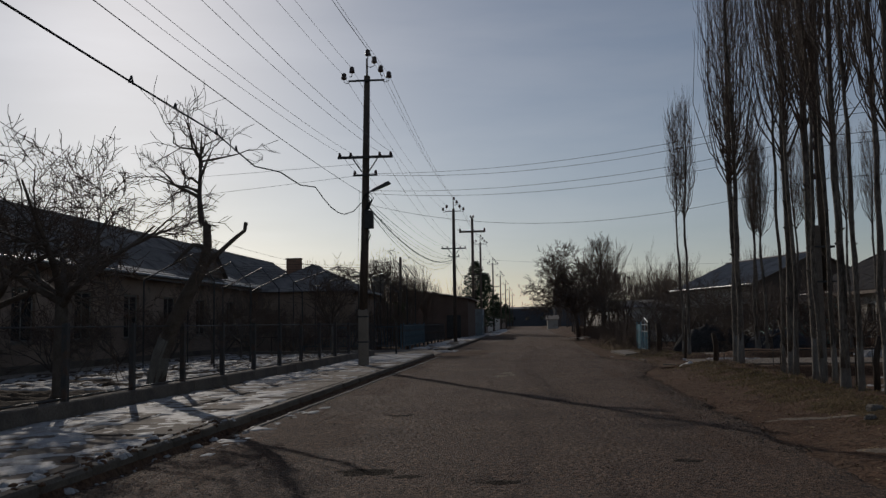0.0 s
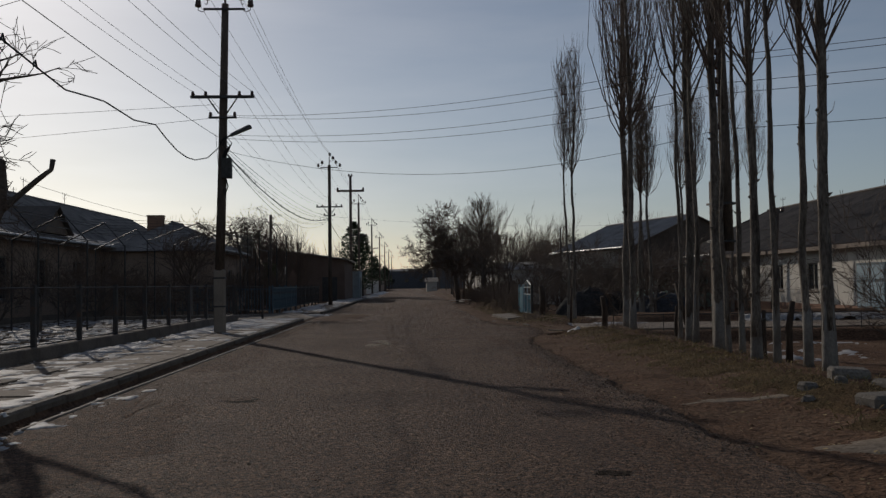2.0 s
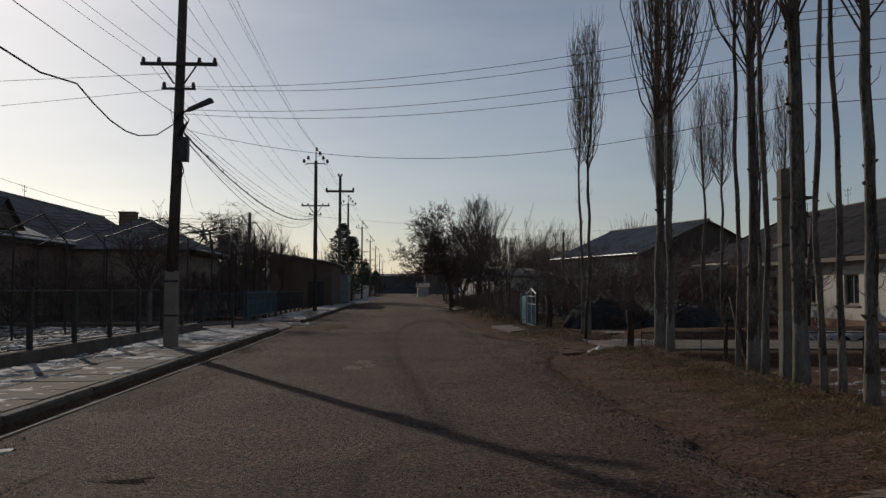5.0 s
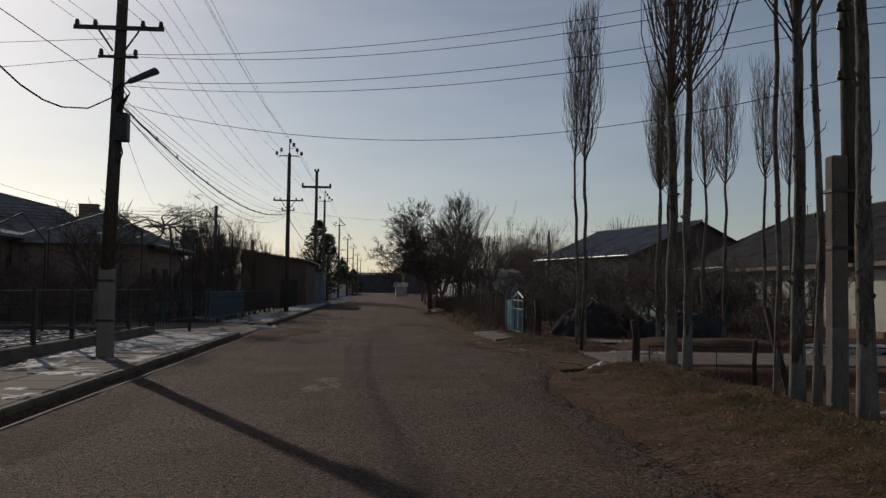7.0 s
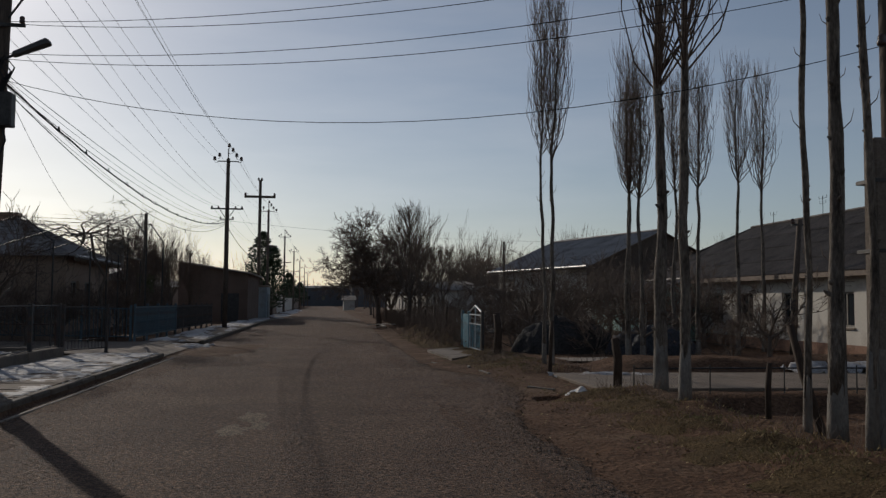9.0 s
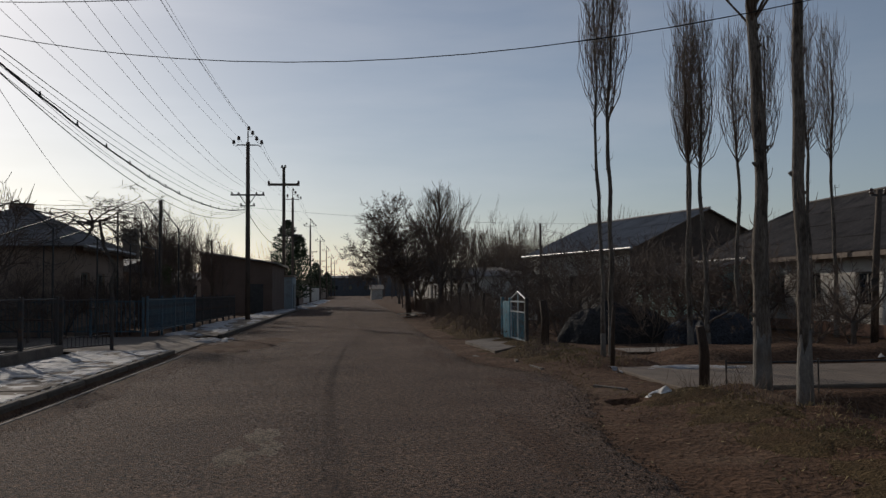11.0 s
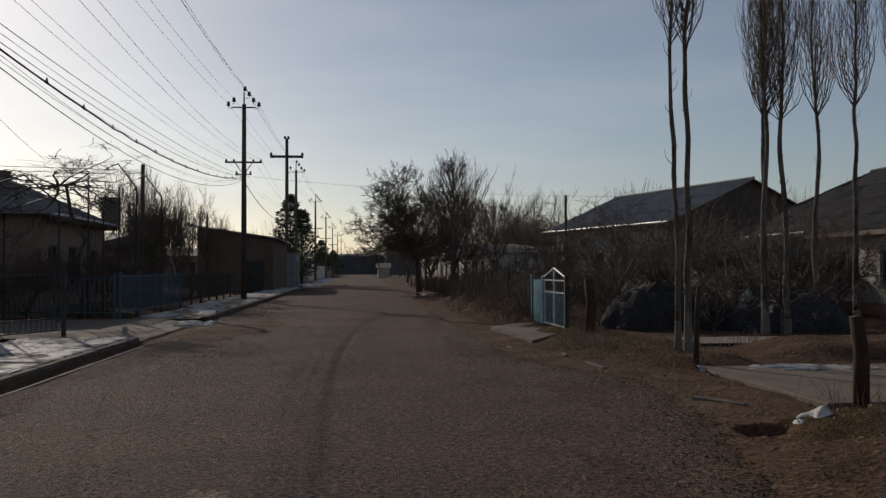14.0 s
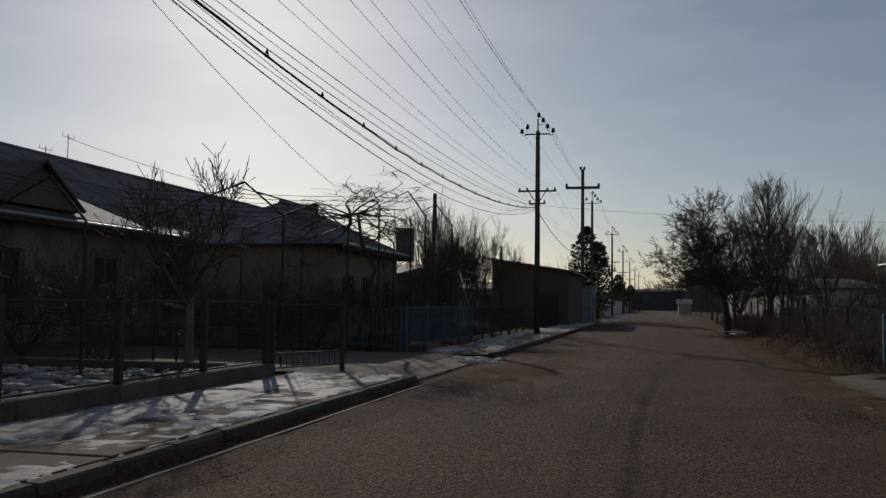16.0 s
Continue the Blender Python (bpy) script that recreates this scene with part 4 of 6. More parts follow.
# crooked tree leaning over the fence, with a sawn-off side limb
tr = thing("crooked_tree", "crooked bare tree leaning over the fence with a sawn-off limb", "tree", "bare garden trees")
part("trunk", Geo().tube([(-7.5, 15.3, 0.05), (-7.35, 15.25, 0.9), (-7.0, 15.1, 1.6), (-6.65, 14.95, 2.2), (-6.3, 14.85, 2.75), (-6.2, 14.8, 3.15), (-6.22, 14.8, 3.55), (-6.32, 14.78, 3.62), (-6.36, 14.75, 4.15)],
                          [0.21, 0.175, 0.155, 0.14, 0.115, 0.095, 0.08, 0.065, 0.05], 9), DARKBARK, tr, "", True)
part("trunk_foot", Geo().tube([(-7.5, 15.3, -0.05), (-7.44, 15.28, 0.45), (-7.34, 15.245, 0.95), (-7.17, 15.17, 1.3)], [0.218, 0.198, 0.183, 0.174], 10), WHITEWASH, tr, "whitewashed lower trunk", True)
part("sawn_limb", Geo().tube([(-6.35, 14.85, 2.7), (-6.0, 14.9, 3.0), (-5.7, 15.0, 3.3), (-5.5, 15.0, 3.45), (-5.47, 15.0, 3.62)], [0.085, 0.052, 0.045, 0.04, 0.045], 8), DARKBARK, tr, "", True)
part("bent_limb", Geo().tube([(-6.2, 14.8, 3.1), (-6.45, 14.7, 3.16), (-6.65, 14.6, 2.95), (-6.8, 14.5, 2.75)], [0.06, 0.045, 0.035, 0.02], 7), DARKBARK, tr, "", True)
rng = random.Random(204)
tb, tt = Geo(), Geo()
fork = Vector((-6.36, 14.75, 4.12))
tb.tube([fork, (-6.34, 14.75, 4.6), (-6.32, 14.72, 5.1), (-6.3, 14.7, 5.4)], [0.05, 0.04, 0.025, 0.012], 6, False)
for k in range(10):
    a = rng.uniform(0, 6.283)
    s0 = fork + Vector((0.01, 0, rng.uniform(0, 1.0)))
    limb(rng, tb, s0, Vector((math.cos(a), math.sin(a) * 0.8, rng.uniform(0.05, 0.9))), rng.uniform(0.85, 1.35), 0.03, 2, 4, 0.9, 0.1, 5, (3, 5), 0.6, 52, 0.006, tt)
limb(rng, tb, fork, Vector((-0.75, -0.1, 0.6)), 0.95, 0.045, 3, 4, 0.4, 0.0, 5, (4, 6), 0.62, 48, 0.0035, tt)
part("bough", tb, DARKBARK, tr, "", True)
part("crown", tt, TWIG, tr, "fine bare twigs")
bare_tree(-8.6, 37.2, 4.5, 0.1, 205, "young bare apricot tree with a whitewashed trunk", 1.0, 4, 0.36, (4, 5), wash=1, upward=0.1, first=7, tip=0.0075)
vt = thing("grape_vine", "old twisted grape vine trained over a steel trellis", "vine")
part("trunk", Geo().tube([(-8.35, 47.9, 0), (-8.2, 47.9, 1.0), (-8.35, 47.85, 2.0), (-8.15, 47.8, 2.6), (-8.6, 47.8, 3.4), (-8.75, 47.8, 4.3)], [0.09, 0.075, 0.07, 0.065, 0.06, 0.05], 7), DARKBARK, vt, "", True)
rng = random.Random(206)
vb, vw = Geo(), Geo()
for k in range(11):
    a = 6.283 * (k + rng.random() * 0.6) / 11
    limb(rng, vb, Vector((-8.75 + 0.0 * k, 47.8, 4.28)), Vector((math.cos(a) * 1.9, math.sin(a) * 1.6, rng.uniform(0.25, 0.8))), rng.uniform(1.4, 2.4), 0.042, 3, 5, 1.2, -0.02, 5, (3, 4), 0.6, 60, 0.009, vw)
for g in (vb, vw):
    g.v = [(-8.75 + (x + 8.75) * 1.3 - 0.25 * smooth_step(3.4, 4.3, z), y, 4.45 + (z - 4.45) * (0.5 if z > 4.45 else 0.8)) for x, y, z in g.v]
part("cane", vb, DARKBARK, vt, "", True)
part("crown", vw, DARKBARK, vt, "thin twisted shoots")
for i, (x, y, h) in enumerate(((-10.5, 27, 3.6), (-10.8, 31, 3.4), (-9.6, 43, 3.2), (-13.5, 41, 3.6), (-11.0, 59.5, 3.4), (-9.2, 62, 3.0))):
    bare_tree(x, y, h, 0.05, 210 + i, "small bare garden tree by the house", 0.9, 4, 0.3, (3, 5))
for i, (x, y, h) in enumerate(((-8.6, 60.0, 5.2), (-9.6, 63.5, 5.8), (-10.9, 66.0, 6.0), (-9.0, 67.5, 5.0), (-12.0, 70.0, 6.2), (-10.2, 72, 5.4), (-8.2, 73, 4.6))):
    bare_tree(x, y, h, 0.07, 220 + i, "clump of upright bare young poplars", 0.32, 4, 0.15, (5, 7), upward=0.25, first=7, spread_deg=26)
for i, (x, y, h) in enumerate(((-10.2, 36.8, 2.6), (-12.4, 37.2, 3.0), (-9.6, 46.8, 2.6), (-11.4, 47.2, 3.0), (-13.4, 46.6, 3.2), (-8.6, 50.4, 2.8), (-8.7, 53.2, 2.6), (-8.4, 56.6, 3.0), (-14.6, 40.0, 2.8), (-14.4, 33.0, 2.6), (-14.2, 28.0, 2.8), (-14.0, 23.0, 2.6))):
    bare_tree(x, y, h, 0.045, 330 + i, "bare brown garden shrub with tangled stems", 1.0, 4, 0.12, (4, 6), upward=0.06, first=8, tip=0.006, name="shrub", cat="shrub", group="bare garden shrubs")
# right side trees down the road
rt = thing("bare_tree", "large round-crowned bare roadside tree", "tree", "bare garden trees")
part("trunk", Geo().tube([(4.5, 76.0, -0.1), (4.4, 76.0, 1.3), (4.05, 76.0, 3.1)], [0.22, 0.17, 0.15], 9), DARKBARK, rt, "", True)
rng = random.Random(241)
rb, rw = Geo(), Geo()
for k in range(30):
    a, el = 2.4 * k + 0.4 * rng.random(), -0.3 + 1.75 * ((k + 0.5) / 30) ** 0.9
    limb(rng, rb, Vector((4.05 + 0.1 * rng.random(), 76.0, 3.05 - 0.9 * rng.random())), Vector((math.cos(a) * math.cos(el) - 0.16, math.sin(a) * math.cos(el), math.sin(el) + 0.16)), rng.uniform(3.1, 3.7) + 0.5 * math.sin(el), 0.075, 3, 5, 0.55, 0.04, 5, (6, 8), 0.46, 46, 0.01, rw)
part("bough", rb, DARKBARK, rt, "", True)
part("crown", rw, TWIG, rt, "fine bare twigs")


def leader_tree(x, y, h, r, low, width, seed, label, n=34):
    """A bare tree with one straight leader and rising side branches that shorten upwards."""
    rng = random.Random(seed)
    z0 = ground_z(x, y) - 0.1
    t = thing("bare_tree", label, "tree", "bare garden trees")
    part("trunk", Geo().tube([(x + 0.06 * nz(i, seed, 0.9), y, z0 + h * i / 8) for i in range(9)], [r * (1 - 0.93 * (i / 8) ** 0.8) for i in range(9)], 8), DARKBARK, t, "", True)
    g, tw = Geo(), Geo()
    for k in range(n):
        f = low + (0.93 - low) * (k + rng.random()) / n
        a = 2.4 * k + rng.random()
        w = 1 - (f - low) / (1 - low)
        ln = h * (1 - f) * 0.35 + width * (0.35 + 0.65 * w)
        limb(rng, g, Vector((x, y, z0 + h * f)), Vector((math.cos(a) * 0.8, math.sin(a) * 0.8, rng.uniform(0.7, 1.3))), ln, r * (0.12 + 0.25 * w), 2, 4, 0.35, 0.2, 4, (5, 7), 0.5, 30, 0.006, tw)
    part("bough", g, DARKBARK, t, "", True)
    part("crown", tw, TWIG, t, "fine bare twigs")


leader_tree(6.1, 70.0, 7.9, 0.16, 0.2, 1.7, 240, "tall pointed bare roadside tree with upright twigs", 50)
leader_tree(6.9, 77.0, 6.6, 0.12, 0.22, 1.3, 242, "bare roadside tree with dense upright twigs", 30)
leader_tree(5.5, 84.0, 6.6, 0.12, 0.22, 1.3, 244, "bare roadside tree with dense upright twigs", 26)
for i, (x, y, h) in enumerate(((5.8, 61.0, 4.2), (6.9, 66.0, 4.8), (5.9, 90.0, 6.4), (7.1, 72.5, 5.0), (6.6, 57.0, 4.0), (5.4, 101.0, 6.6))):
    leader_tree(x, y, h, 0.075, 0.25, 1.3, 640 + i, "slender bare roadside tree with crooked twigs", 20)
for i, (x, y, h) in enumerate(((12.4, 79, 6.2), (12.0, 84, 6.6), (13.4, 88, 6.0), (14.4, 92, 6.6), (12.2, 95, 7.0))):
    bare_tree(x, y, h, 0.08, 430 + i, "slim upright bare young tree", 0.28, 4, 0.2, (4, 5), upward=0.22, first=6, tip=0.006, spread_deg=22)
for i, (x, y, h) in enumerate(((15.5, 100, 6.6), (19, 108, 7), (6.6, 93, 5.6), (22, 118, 7.5), (15, 118, 7), (6.2, 122, 7))):
    bare_tree(x, y, h, 0.16, 250 + i, "bare tree in a distant garden", 0.55, 4, 0.22, (4, 6), upward=0.14, first=7, tip=0.008, spread_deg=32)
# shrubs and fruit trees on the right
ROADSIDE_SHRUBS = [(8.0, 49.5, 2.4), (6.6, 50.0, 2.0), (7.5, 43.4, 1.9), (6.4, 55.5, 1.8), (7.0, 60.5, 2.0), (6.6, 64.0, 1.8), (6.7, 68.0, 1.9), (6.9, 74.0, 1.8), (6.6, 81.0, 2.0)]
GARDEN_SHRUBS = [(8.6, 46.5, 2.6), (11.6, 44.2, 2.4), (9.8, 40.6, 1.8), (12.6, 36.0, 1.7), (9.5, 14.5, 3.6), (10.4, 17.5, 2.6), (15.2, 38.8, 1.8), (15.2, 47.2, 3.2), (16.5, 46.8, 3.2), (16.3, 50.2, 3.2), (14.2, 46.4, 3.0), (15.4, 53.2, 3.2), (13.2, 51.2, 3.0), (10.4, 53.4, 3.0), (12.4, 56.4, 3.2), (9.0, 56.8, 2.8), (13.8, 56.0, 3.2), (9.6, 48.2, 2.8), (11.2, 48.6, 2.8)]
for i, (x, y, h) in enumerate(ROADSIDE_SHRUBS + GARDEN_SHRUBS):
    bare_tree(x, y, h, 0.04, 270 + i, "bare brown garden shrub with tangled stems", 1.0, 4, 0.12, (4, 6), upward=0.08, first=7, name="shrub", cat="shrub", group="bare garden shrubs")
for i, (x, y, h) in enumerate(((8.7, 45.4, 4.1), (10.6, 46.4, 4.3), (12.4, 45.2, 3.8), (9.6, 50.2, 4.4), (11.8, 51.0, 4.4), (13.6, 48.0, 4.2), (14.0, 43.0, 3.6), (12.9, 54.5, 4.4), (8.4, 54.6, 4.0), (10.0, 58.5, 4.2), (7.4, 58.0, 3.6), (11.2, 39.6, 2.8), (14.3, 37.0, 3.2), (15.9, 45.5, 3.8), (15.6, 51.5, 4.2), (14.8, 49.2, 4.0), (16.4, 48.4, 3.8), (16.2, 54.8, 4.2), (14.4, 53.0, 4.2), (11.0, 55.4, 4.4), (12.2, 58.6, 4.4))):
    bare_tree(x, y, h, 0.085, 520 + i, "bare dark fruit tree with crooked boughs in the garden", 1.05, 4, 0.27, (3, 5), upward=0.05, first=5, tip=0.007, spread_deg=48)


def conifer(x, y, h, w, seed):
    rng = random.Random(seed)
    t = thing("conifer_tree", "dense dark evergreen tree beside the pavement", "tree")
    part("trunk", Geo().tube([(x, y, -0.1), (x, y, h * 0.95)], [0.18, 0.03], 8), DARKBARK, t, "", True)
    g = Geo()
    for k in range(2600):
        f = rng.random() ** 0.8
        z = 0.9 + f * (h - 0.9)
        rmax = w * (1 - f) ** 0.6 * (0.8 + 0.3 * nz(f * 6, seed, 1) + 0.35 * nz(math.cos(9 * f) * 2, f * 14, 1, seed)) * min(1, 0.45 + f * 3)
        a, q = rng.uniform(0, 6.283), rmax * math.sqrt(rng.random())
        c = Vector((x + q * math.cos(a), y + q * math.sin(a), z))
        d = Vector((math.cos(a), math.sin(a), rng.uniform(-0.1, 0.7))).normalized() * rng.uniform(0.22, 0.5)
        s = Vector((-d.y, d.x, rng.uniform(-0.2, 0.2))) * 0.3
        u = d.cross(s).normalized() * 0.05
        g.add([c, c + d * 0.5 + s, c + d, c + d * 0.5 - s, c + d * 0.5 + u], [(0, 1, 4), (1, 2, 4), (2, 3, 4), (3, 0, 4)])
    part("crown", g, CONIFER, t)


conifer(-6.2, 108, 9.0, 3.0, 5)
conifer(-5.6, 116, 8.0, 3.0, 6)
conifer(-7.6, 214, 8.0, 3.4, 8)
conifer(-8.2, 236, 7.0, 3.6, 9)
conifer(-6.6, 268, 7.0, 3.6, 10)
ev = Geo()
rng = random.Random(8)
for k in range(1500):
    a, f = rng.uniform(0, 6.283), rng.random()
    q = 0.7 * math.sqrt(rng.random()) * (1 - 0.5 * f)
    c = Vector((-8.6 + q * math.cos(a), 58.2 + q * math.sin(a), 0.3 + 2.6 * f))
    d = Vector((rng.gauss(0, 1), rng.gauss(0, 1), 1.2)).normalized() * 0.2
    s = d.orthogonal().normalized() * 0.035
    ev.add([c, c + d * 0.5 + s, c + d, c + d * 0.5 - s], [(0, 1, 2, 3)])
es = thing("evergreen_shrub", "upright dull green juniper shrub behind the fence", "shrub")
part("foliage", ev, EVERGREEN, es)


# ---- buildings ----
def wall_cells(geo, length, z0, z1, thick, openings):
    """A wall along x with rectangular holes; openings are (x0, z0, x1, z1)."""
    xs = sorted({0.0, length, *[o[0] for o in openings], *[o[2] for o in openings]})
    zs = sorted({z0, z1, *[o[1] for o in openings], *[o[3] for o in openings]})
    nx, nzz = len(xs) - 1, len(zs) - 1

    def solid(i, j):
        if not (0 <= i < nx and 0 <= j < nzz):
            return False
        cx, cz = (xs[i] + xs[i + 1]) / 2, (zs[j] + zs[j + 1]) / 2
        return not any(o[0] < cx < o[2] and o[1] < cz < o[3] for o in openings)

    ids = {}

    def vert(i, k, j):
        if (i, k, j) not in ids:
            ids[i, k, j] = len(geo.v)
            geo.v.append((xs[i], thick * k, zs[j]))
        return ids[i, k, j]

    for i in range(nx):
        for j in range(nzz):
            if not solid(i, j):
                continue
            geo.f.append((vert(i, 0, j), vert(i + 1, 0, j), vert(i + 1, 0, j + 1), vert(i, 0, j + 1)))
            geo.f.append((vert(i, 1, j), vert(i, 1, j + 1), vert(i + 1, 1, j + 1), vert(i + 1, 1, j)))
            if not solid(i - 1, j):
                geo.f.append((vert(i, 0, j), vert(i, 0, j + 1), vert(i, 1, j + 1), vert(i, 1, j)))
            if not solid(i + 1, j):
                geo.f.append((vert(i + 1, 0, j), vert(i + 1, 1, j), vert(i + 1, 1, j + 1), vert(i + 1, 0, j + 1)))
            if not solid(i, j - 1):
                geo.f.append((vert(i, 0, j), vert(i, 1, j), vert(i + 1, 1, j), vert(i + 1, 0, j)))
            if not solid(i, j + 1):
                geo.f.append((vert(i, 0, j + 1), vert(i + 1, 0, j + 1), vert(i + 1, 1, j + 1), vert(i, 1, j + 1)))
    return geo


def window_unit(parent, at, x0, z0, x1, z1, sill=True):
    w = part("window", Geo().box(x0, 0.1, z0, x1, 0.16, z0 + 0.07).box(x0, 0.1, z1 - 0.07, x1, 0.16, z1).box(x0, 0.1, z0 + 0.07, x0 + 0.07, 0.16, z1 - 0.07).box(x1 - 0.07, 0.1, z0 + 0.07, x1, 0.16, z1 - 0.07)
             .box((x0 + x1) / 2 - 0.03, 0.1, z0 + 0.07, (x0 + x1) / 2 + 0.03, 0.16, z1 - 0.07), WINDOWFRAME, parent)
    w.matrix_world = at
    for a, b in ((x0 + 0.07, (x0 + x1) / 2 - 0.03), ((x0 + x1) / 2 + 0.03, x1 - 0.07)):
        o = part("pane", Geo().box(a, 0.125, z0 + 0.07, b, 0.133, z1 - 0.07), GLASS, w)
        o.matrix_world = at
    if sill:
        o = part("sill", Geo().box(x0 - 0.08, -0.06, z0 - 0.07, x1 + 0.08, 0.1, z0 - 0.004, 0.01), CONCRETE, w)
        o.matrix_world = at


def roof_sheets(parent, at, x0, x1, ya, za, yb, zb, roofing, rib=0.18, amp=0.02, sheet=1.1, hip0=0.0, hip1=0.0):
    """A pitched side from eave (ya, za) to ridge (yb, zb), in overlapping ribbed sheets; hips cut the ends."""
    run = math.hypot(yb - ya, zb - za)
    rows = max(1, round(run / 1.6))
    nyv, nzv = (-(zb - za) / run, (yb - ya) / run) if yb > ya else ((zb - za) / run, (ya - yb) / run)
    for r in range(rows):
        g = Geo()
        f0, f1 = r / rows - (0.03 if r else 0.0), (r + 1) / rows
        lines = []
        for f, lift in ((f0, 0.035), (f1, 0.01)):
            a, b = x0 + hip0 * f, x1 - hip1 * f
            n = max(2, int((x1 - x0) / (rib / 2)))
            row = []
            for i in range(n + 1):
                x = x0 + (x1 - x0) * i / n
                xx = min(max(x, a), b)
                h = lift + amp * (1 if i % 2 else -1) + 0.012 * nz(x, r, 0.8)
                row.append((xx, ya + (yb - ya) * f + nyv * h, za + (zb - za) * f + nzv * h))
            lines.append(row)
        n = len(lines[0])
        g.v += lines[0] + lines[1]
        g.f += [(i, i + 1, n + i + 1, n + i) for i in range(n - 1)]
        o = part("roof_sheet", g, roofing, parent)
        o.matrix_world = at
    g = Geo().slab([(x0, ya, za), (x1, ya, za), (x1 - hip1, yb, zb), (x0 + hip0, yb, zb)] if yb > ya else [(x1, ya, za), (x0, ya, za), (x0 + hip0, yb, zb), (x1 - hip1, yb, zb)], 0.05)
    o = part("roof_deck", g, TRIM, parent)
    o.matrix_world = at


def house(label, at, length, depth, eave, ridge, walls, roofing, openings=(), end_openings=(), over=0.45, hips=(0.0, 0.0), name="house", gutter=None, thick=0.3, plinth=True):
    h = thing(name, label, "house", "", at)

    def add(nm, geo, material, m=None, lab=""):
        o = part(nm, geo, material, h, lab)
        o.matrix_world = at @ (m or Matrix())
        return o

    add("wall", wall_cells(Geo(), length, 0, eave, thick, openings), walls)
    add("wall", wall_cells(Geo(), length, 0, eave, thick, ()), walls, Matrix.Translation((0, depth - thick, 0)))
    for x, op in ((0.0, end_openings), (length - thick, ())):
        g = wall_cells(Geo(), depth - 2 * thick - 0.004, 0, eave, thick, op)
        add("wall", g, walls, Matrix.Translation((x + thick, thick + 0.002, 0)) @ Matrix.Rotation(radians(90), 4, "Z"))
    for x0, z0, x1, z1 in openings:
        window_unit(h, at, x0, z0, x1, z1, z0 > 0.4)
    for x0, z0, x1, z1 in end_openings:
        window_unit(h, at @ Matrix.Translation((thick, thick + 0.002, 0)) @ Matrix.Rotation(radians(90), 4, "Z") @ Matrix.Scale(-1, 4, (0, 1, 0)) @ Matrix.Translation((0, -thick, 0)), x0, z0, x1, z1, False)
    # floor and ceiling carry the room darkness in their colour
    add("floor_slab", Geo().box(thick + 0.01, thick + 0.01, 0.02, length - thick - 0.01, depth - thick - 0.01, 0.1), UNLITROOM)
    add("ceiling", Geo().box(thick + 0.01, thick + 0.01, eave - 0.1, length - thick - 0.01, depth - thick - 0.01, eave - 0.02), UNLITROOM)
    if plinth:
        add("plinth", Geo().box(-0.06, -0.06, -0.1, length + 0.06, -0.003, 0.35, 0.02), PLINTH)
    mid = depth / 2
    drop = (ridge - eave) / mid * over
    ho = over
    roof_sheets(h, at, -ho, length + ho, -over, eave - drop, mid, ridge, roofing, hip0=hips[0], hip1=hips[1])
    roof_sheets(h, at, -ho, length + ho, depth + over, eave - drop, mid, ridge, roofing, hip0=hips[0], hip1=hips[1])
    for k, (x, hp) in enumerate(((0.0, hips[0]), (length, hips[1]))):
        if hp == 0:
            g = Geo().slab([(x + (0.15 if k == 0 else -0.15) + 0.1, 0.02, eave), (x + (0.15 if k == 0 else -0.15) + 0.1, depth - 0.02, eave), (x + (0.15 if k == 0 else -0.15) + 0.1, mid, ridge - 0.06)], 0.2)
            add("gable", g, walls if name != "shed" else TRIM)
        else:
            xe = -ho if k == 0 else length + ho
            xi = -ho + hp if k == 0 else length + ho - hp
            q = [(xe, -over, eave - drop + 0.02), (xe, depth + over, eave - drop + 0.02), (xi, mid, ridge + 0.02)]
            add("roof_hip", Geo().slab(q if k else [q[1], q[0], q[2]], 0.05), roofing)
    add("fascia", Geo().box(-ho, -over - 0.05, eave - drop - 0.17, length + ho, -over - 0.015, eave - drop - 0.005), TRIM)
    if gutter:
        add("gutter", Geo().tube([(-ho, -over - 0.12, eave - drop - 0.02), (length + ho, -over - 0.12, eave - drop - 0.02)], 0.07, 8), gutter)
    add("ridge_cap", Geo().tube([(-ho + hips[0], mid, ridge + 0.05), (length + ho - hips[1], mid, ridge + 0.05)], 0.07, 6), roofing)
    return h


def wins(xs, w, z0, z1):
    return [(x, z0, x + w, z1) for x in xs]


LH = pose(-16.2, 14.0, 0, 0, 0, 90)
lh = house("long low brown house with a grey sheet roof", LH, 54.0, 8.4, 4.05, 6.55, BROWNPLASTER, SLATE, wins([2.5, 6.5, 10.5, 14.5, 18.5, 22.5, 26.5, 31, 35, 39, 43], 1.4, 1.1, 2.9), (), 0.5, (0.0, 0.0), gutter=GUTTER)
LW = pose(-10.1, 49.4, 0, 0, 0, 90)
lw = house("low brown house wing with a hipped grey sheet roof", LW, 7.4, 6.0, 3.7, 5.2, BROWNPLASTER, SLATE, wins([0.8, 3.0], 1.2, 1.0, 2.5) + [(5.6, 1.1, 6.6, 2.4)], (), 0.4, (2.6, 3.0), gutter=GUTTER)
ch = thing("chimney", "square rendered grey chimney above the house roof", "chimney")
part("shaft", Geo().box(-10.15, 56.7, 3.3, -9.5, 57.3, 4.6, 0.02), PLINTH, ch)
part("cap", Geo().box(-10.21, 56.64, 4.6, -9.44, 57.36, 4.68, 0.02), PLINTH, ch)
ch2 = thing("chimney", "wide brick chimney at the end of the long house", "chimney")
part("shaft", Geo().box(-18.7, 66.2, 4.6, -17.6, 66.9, 6.75, 0.02), BRICK, ch2)
part("cap", Geo().box(-18.76, 66.14, 6.75, -17.54, 66.96, 6.82, 0.02), PLINTH, ch2)


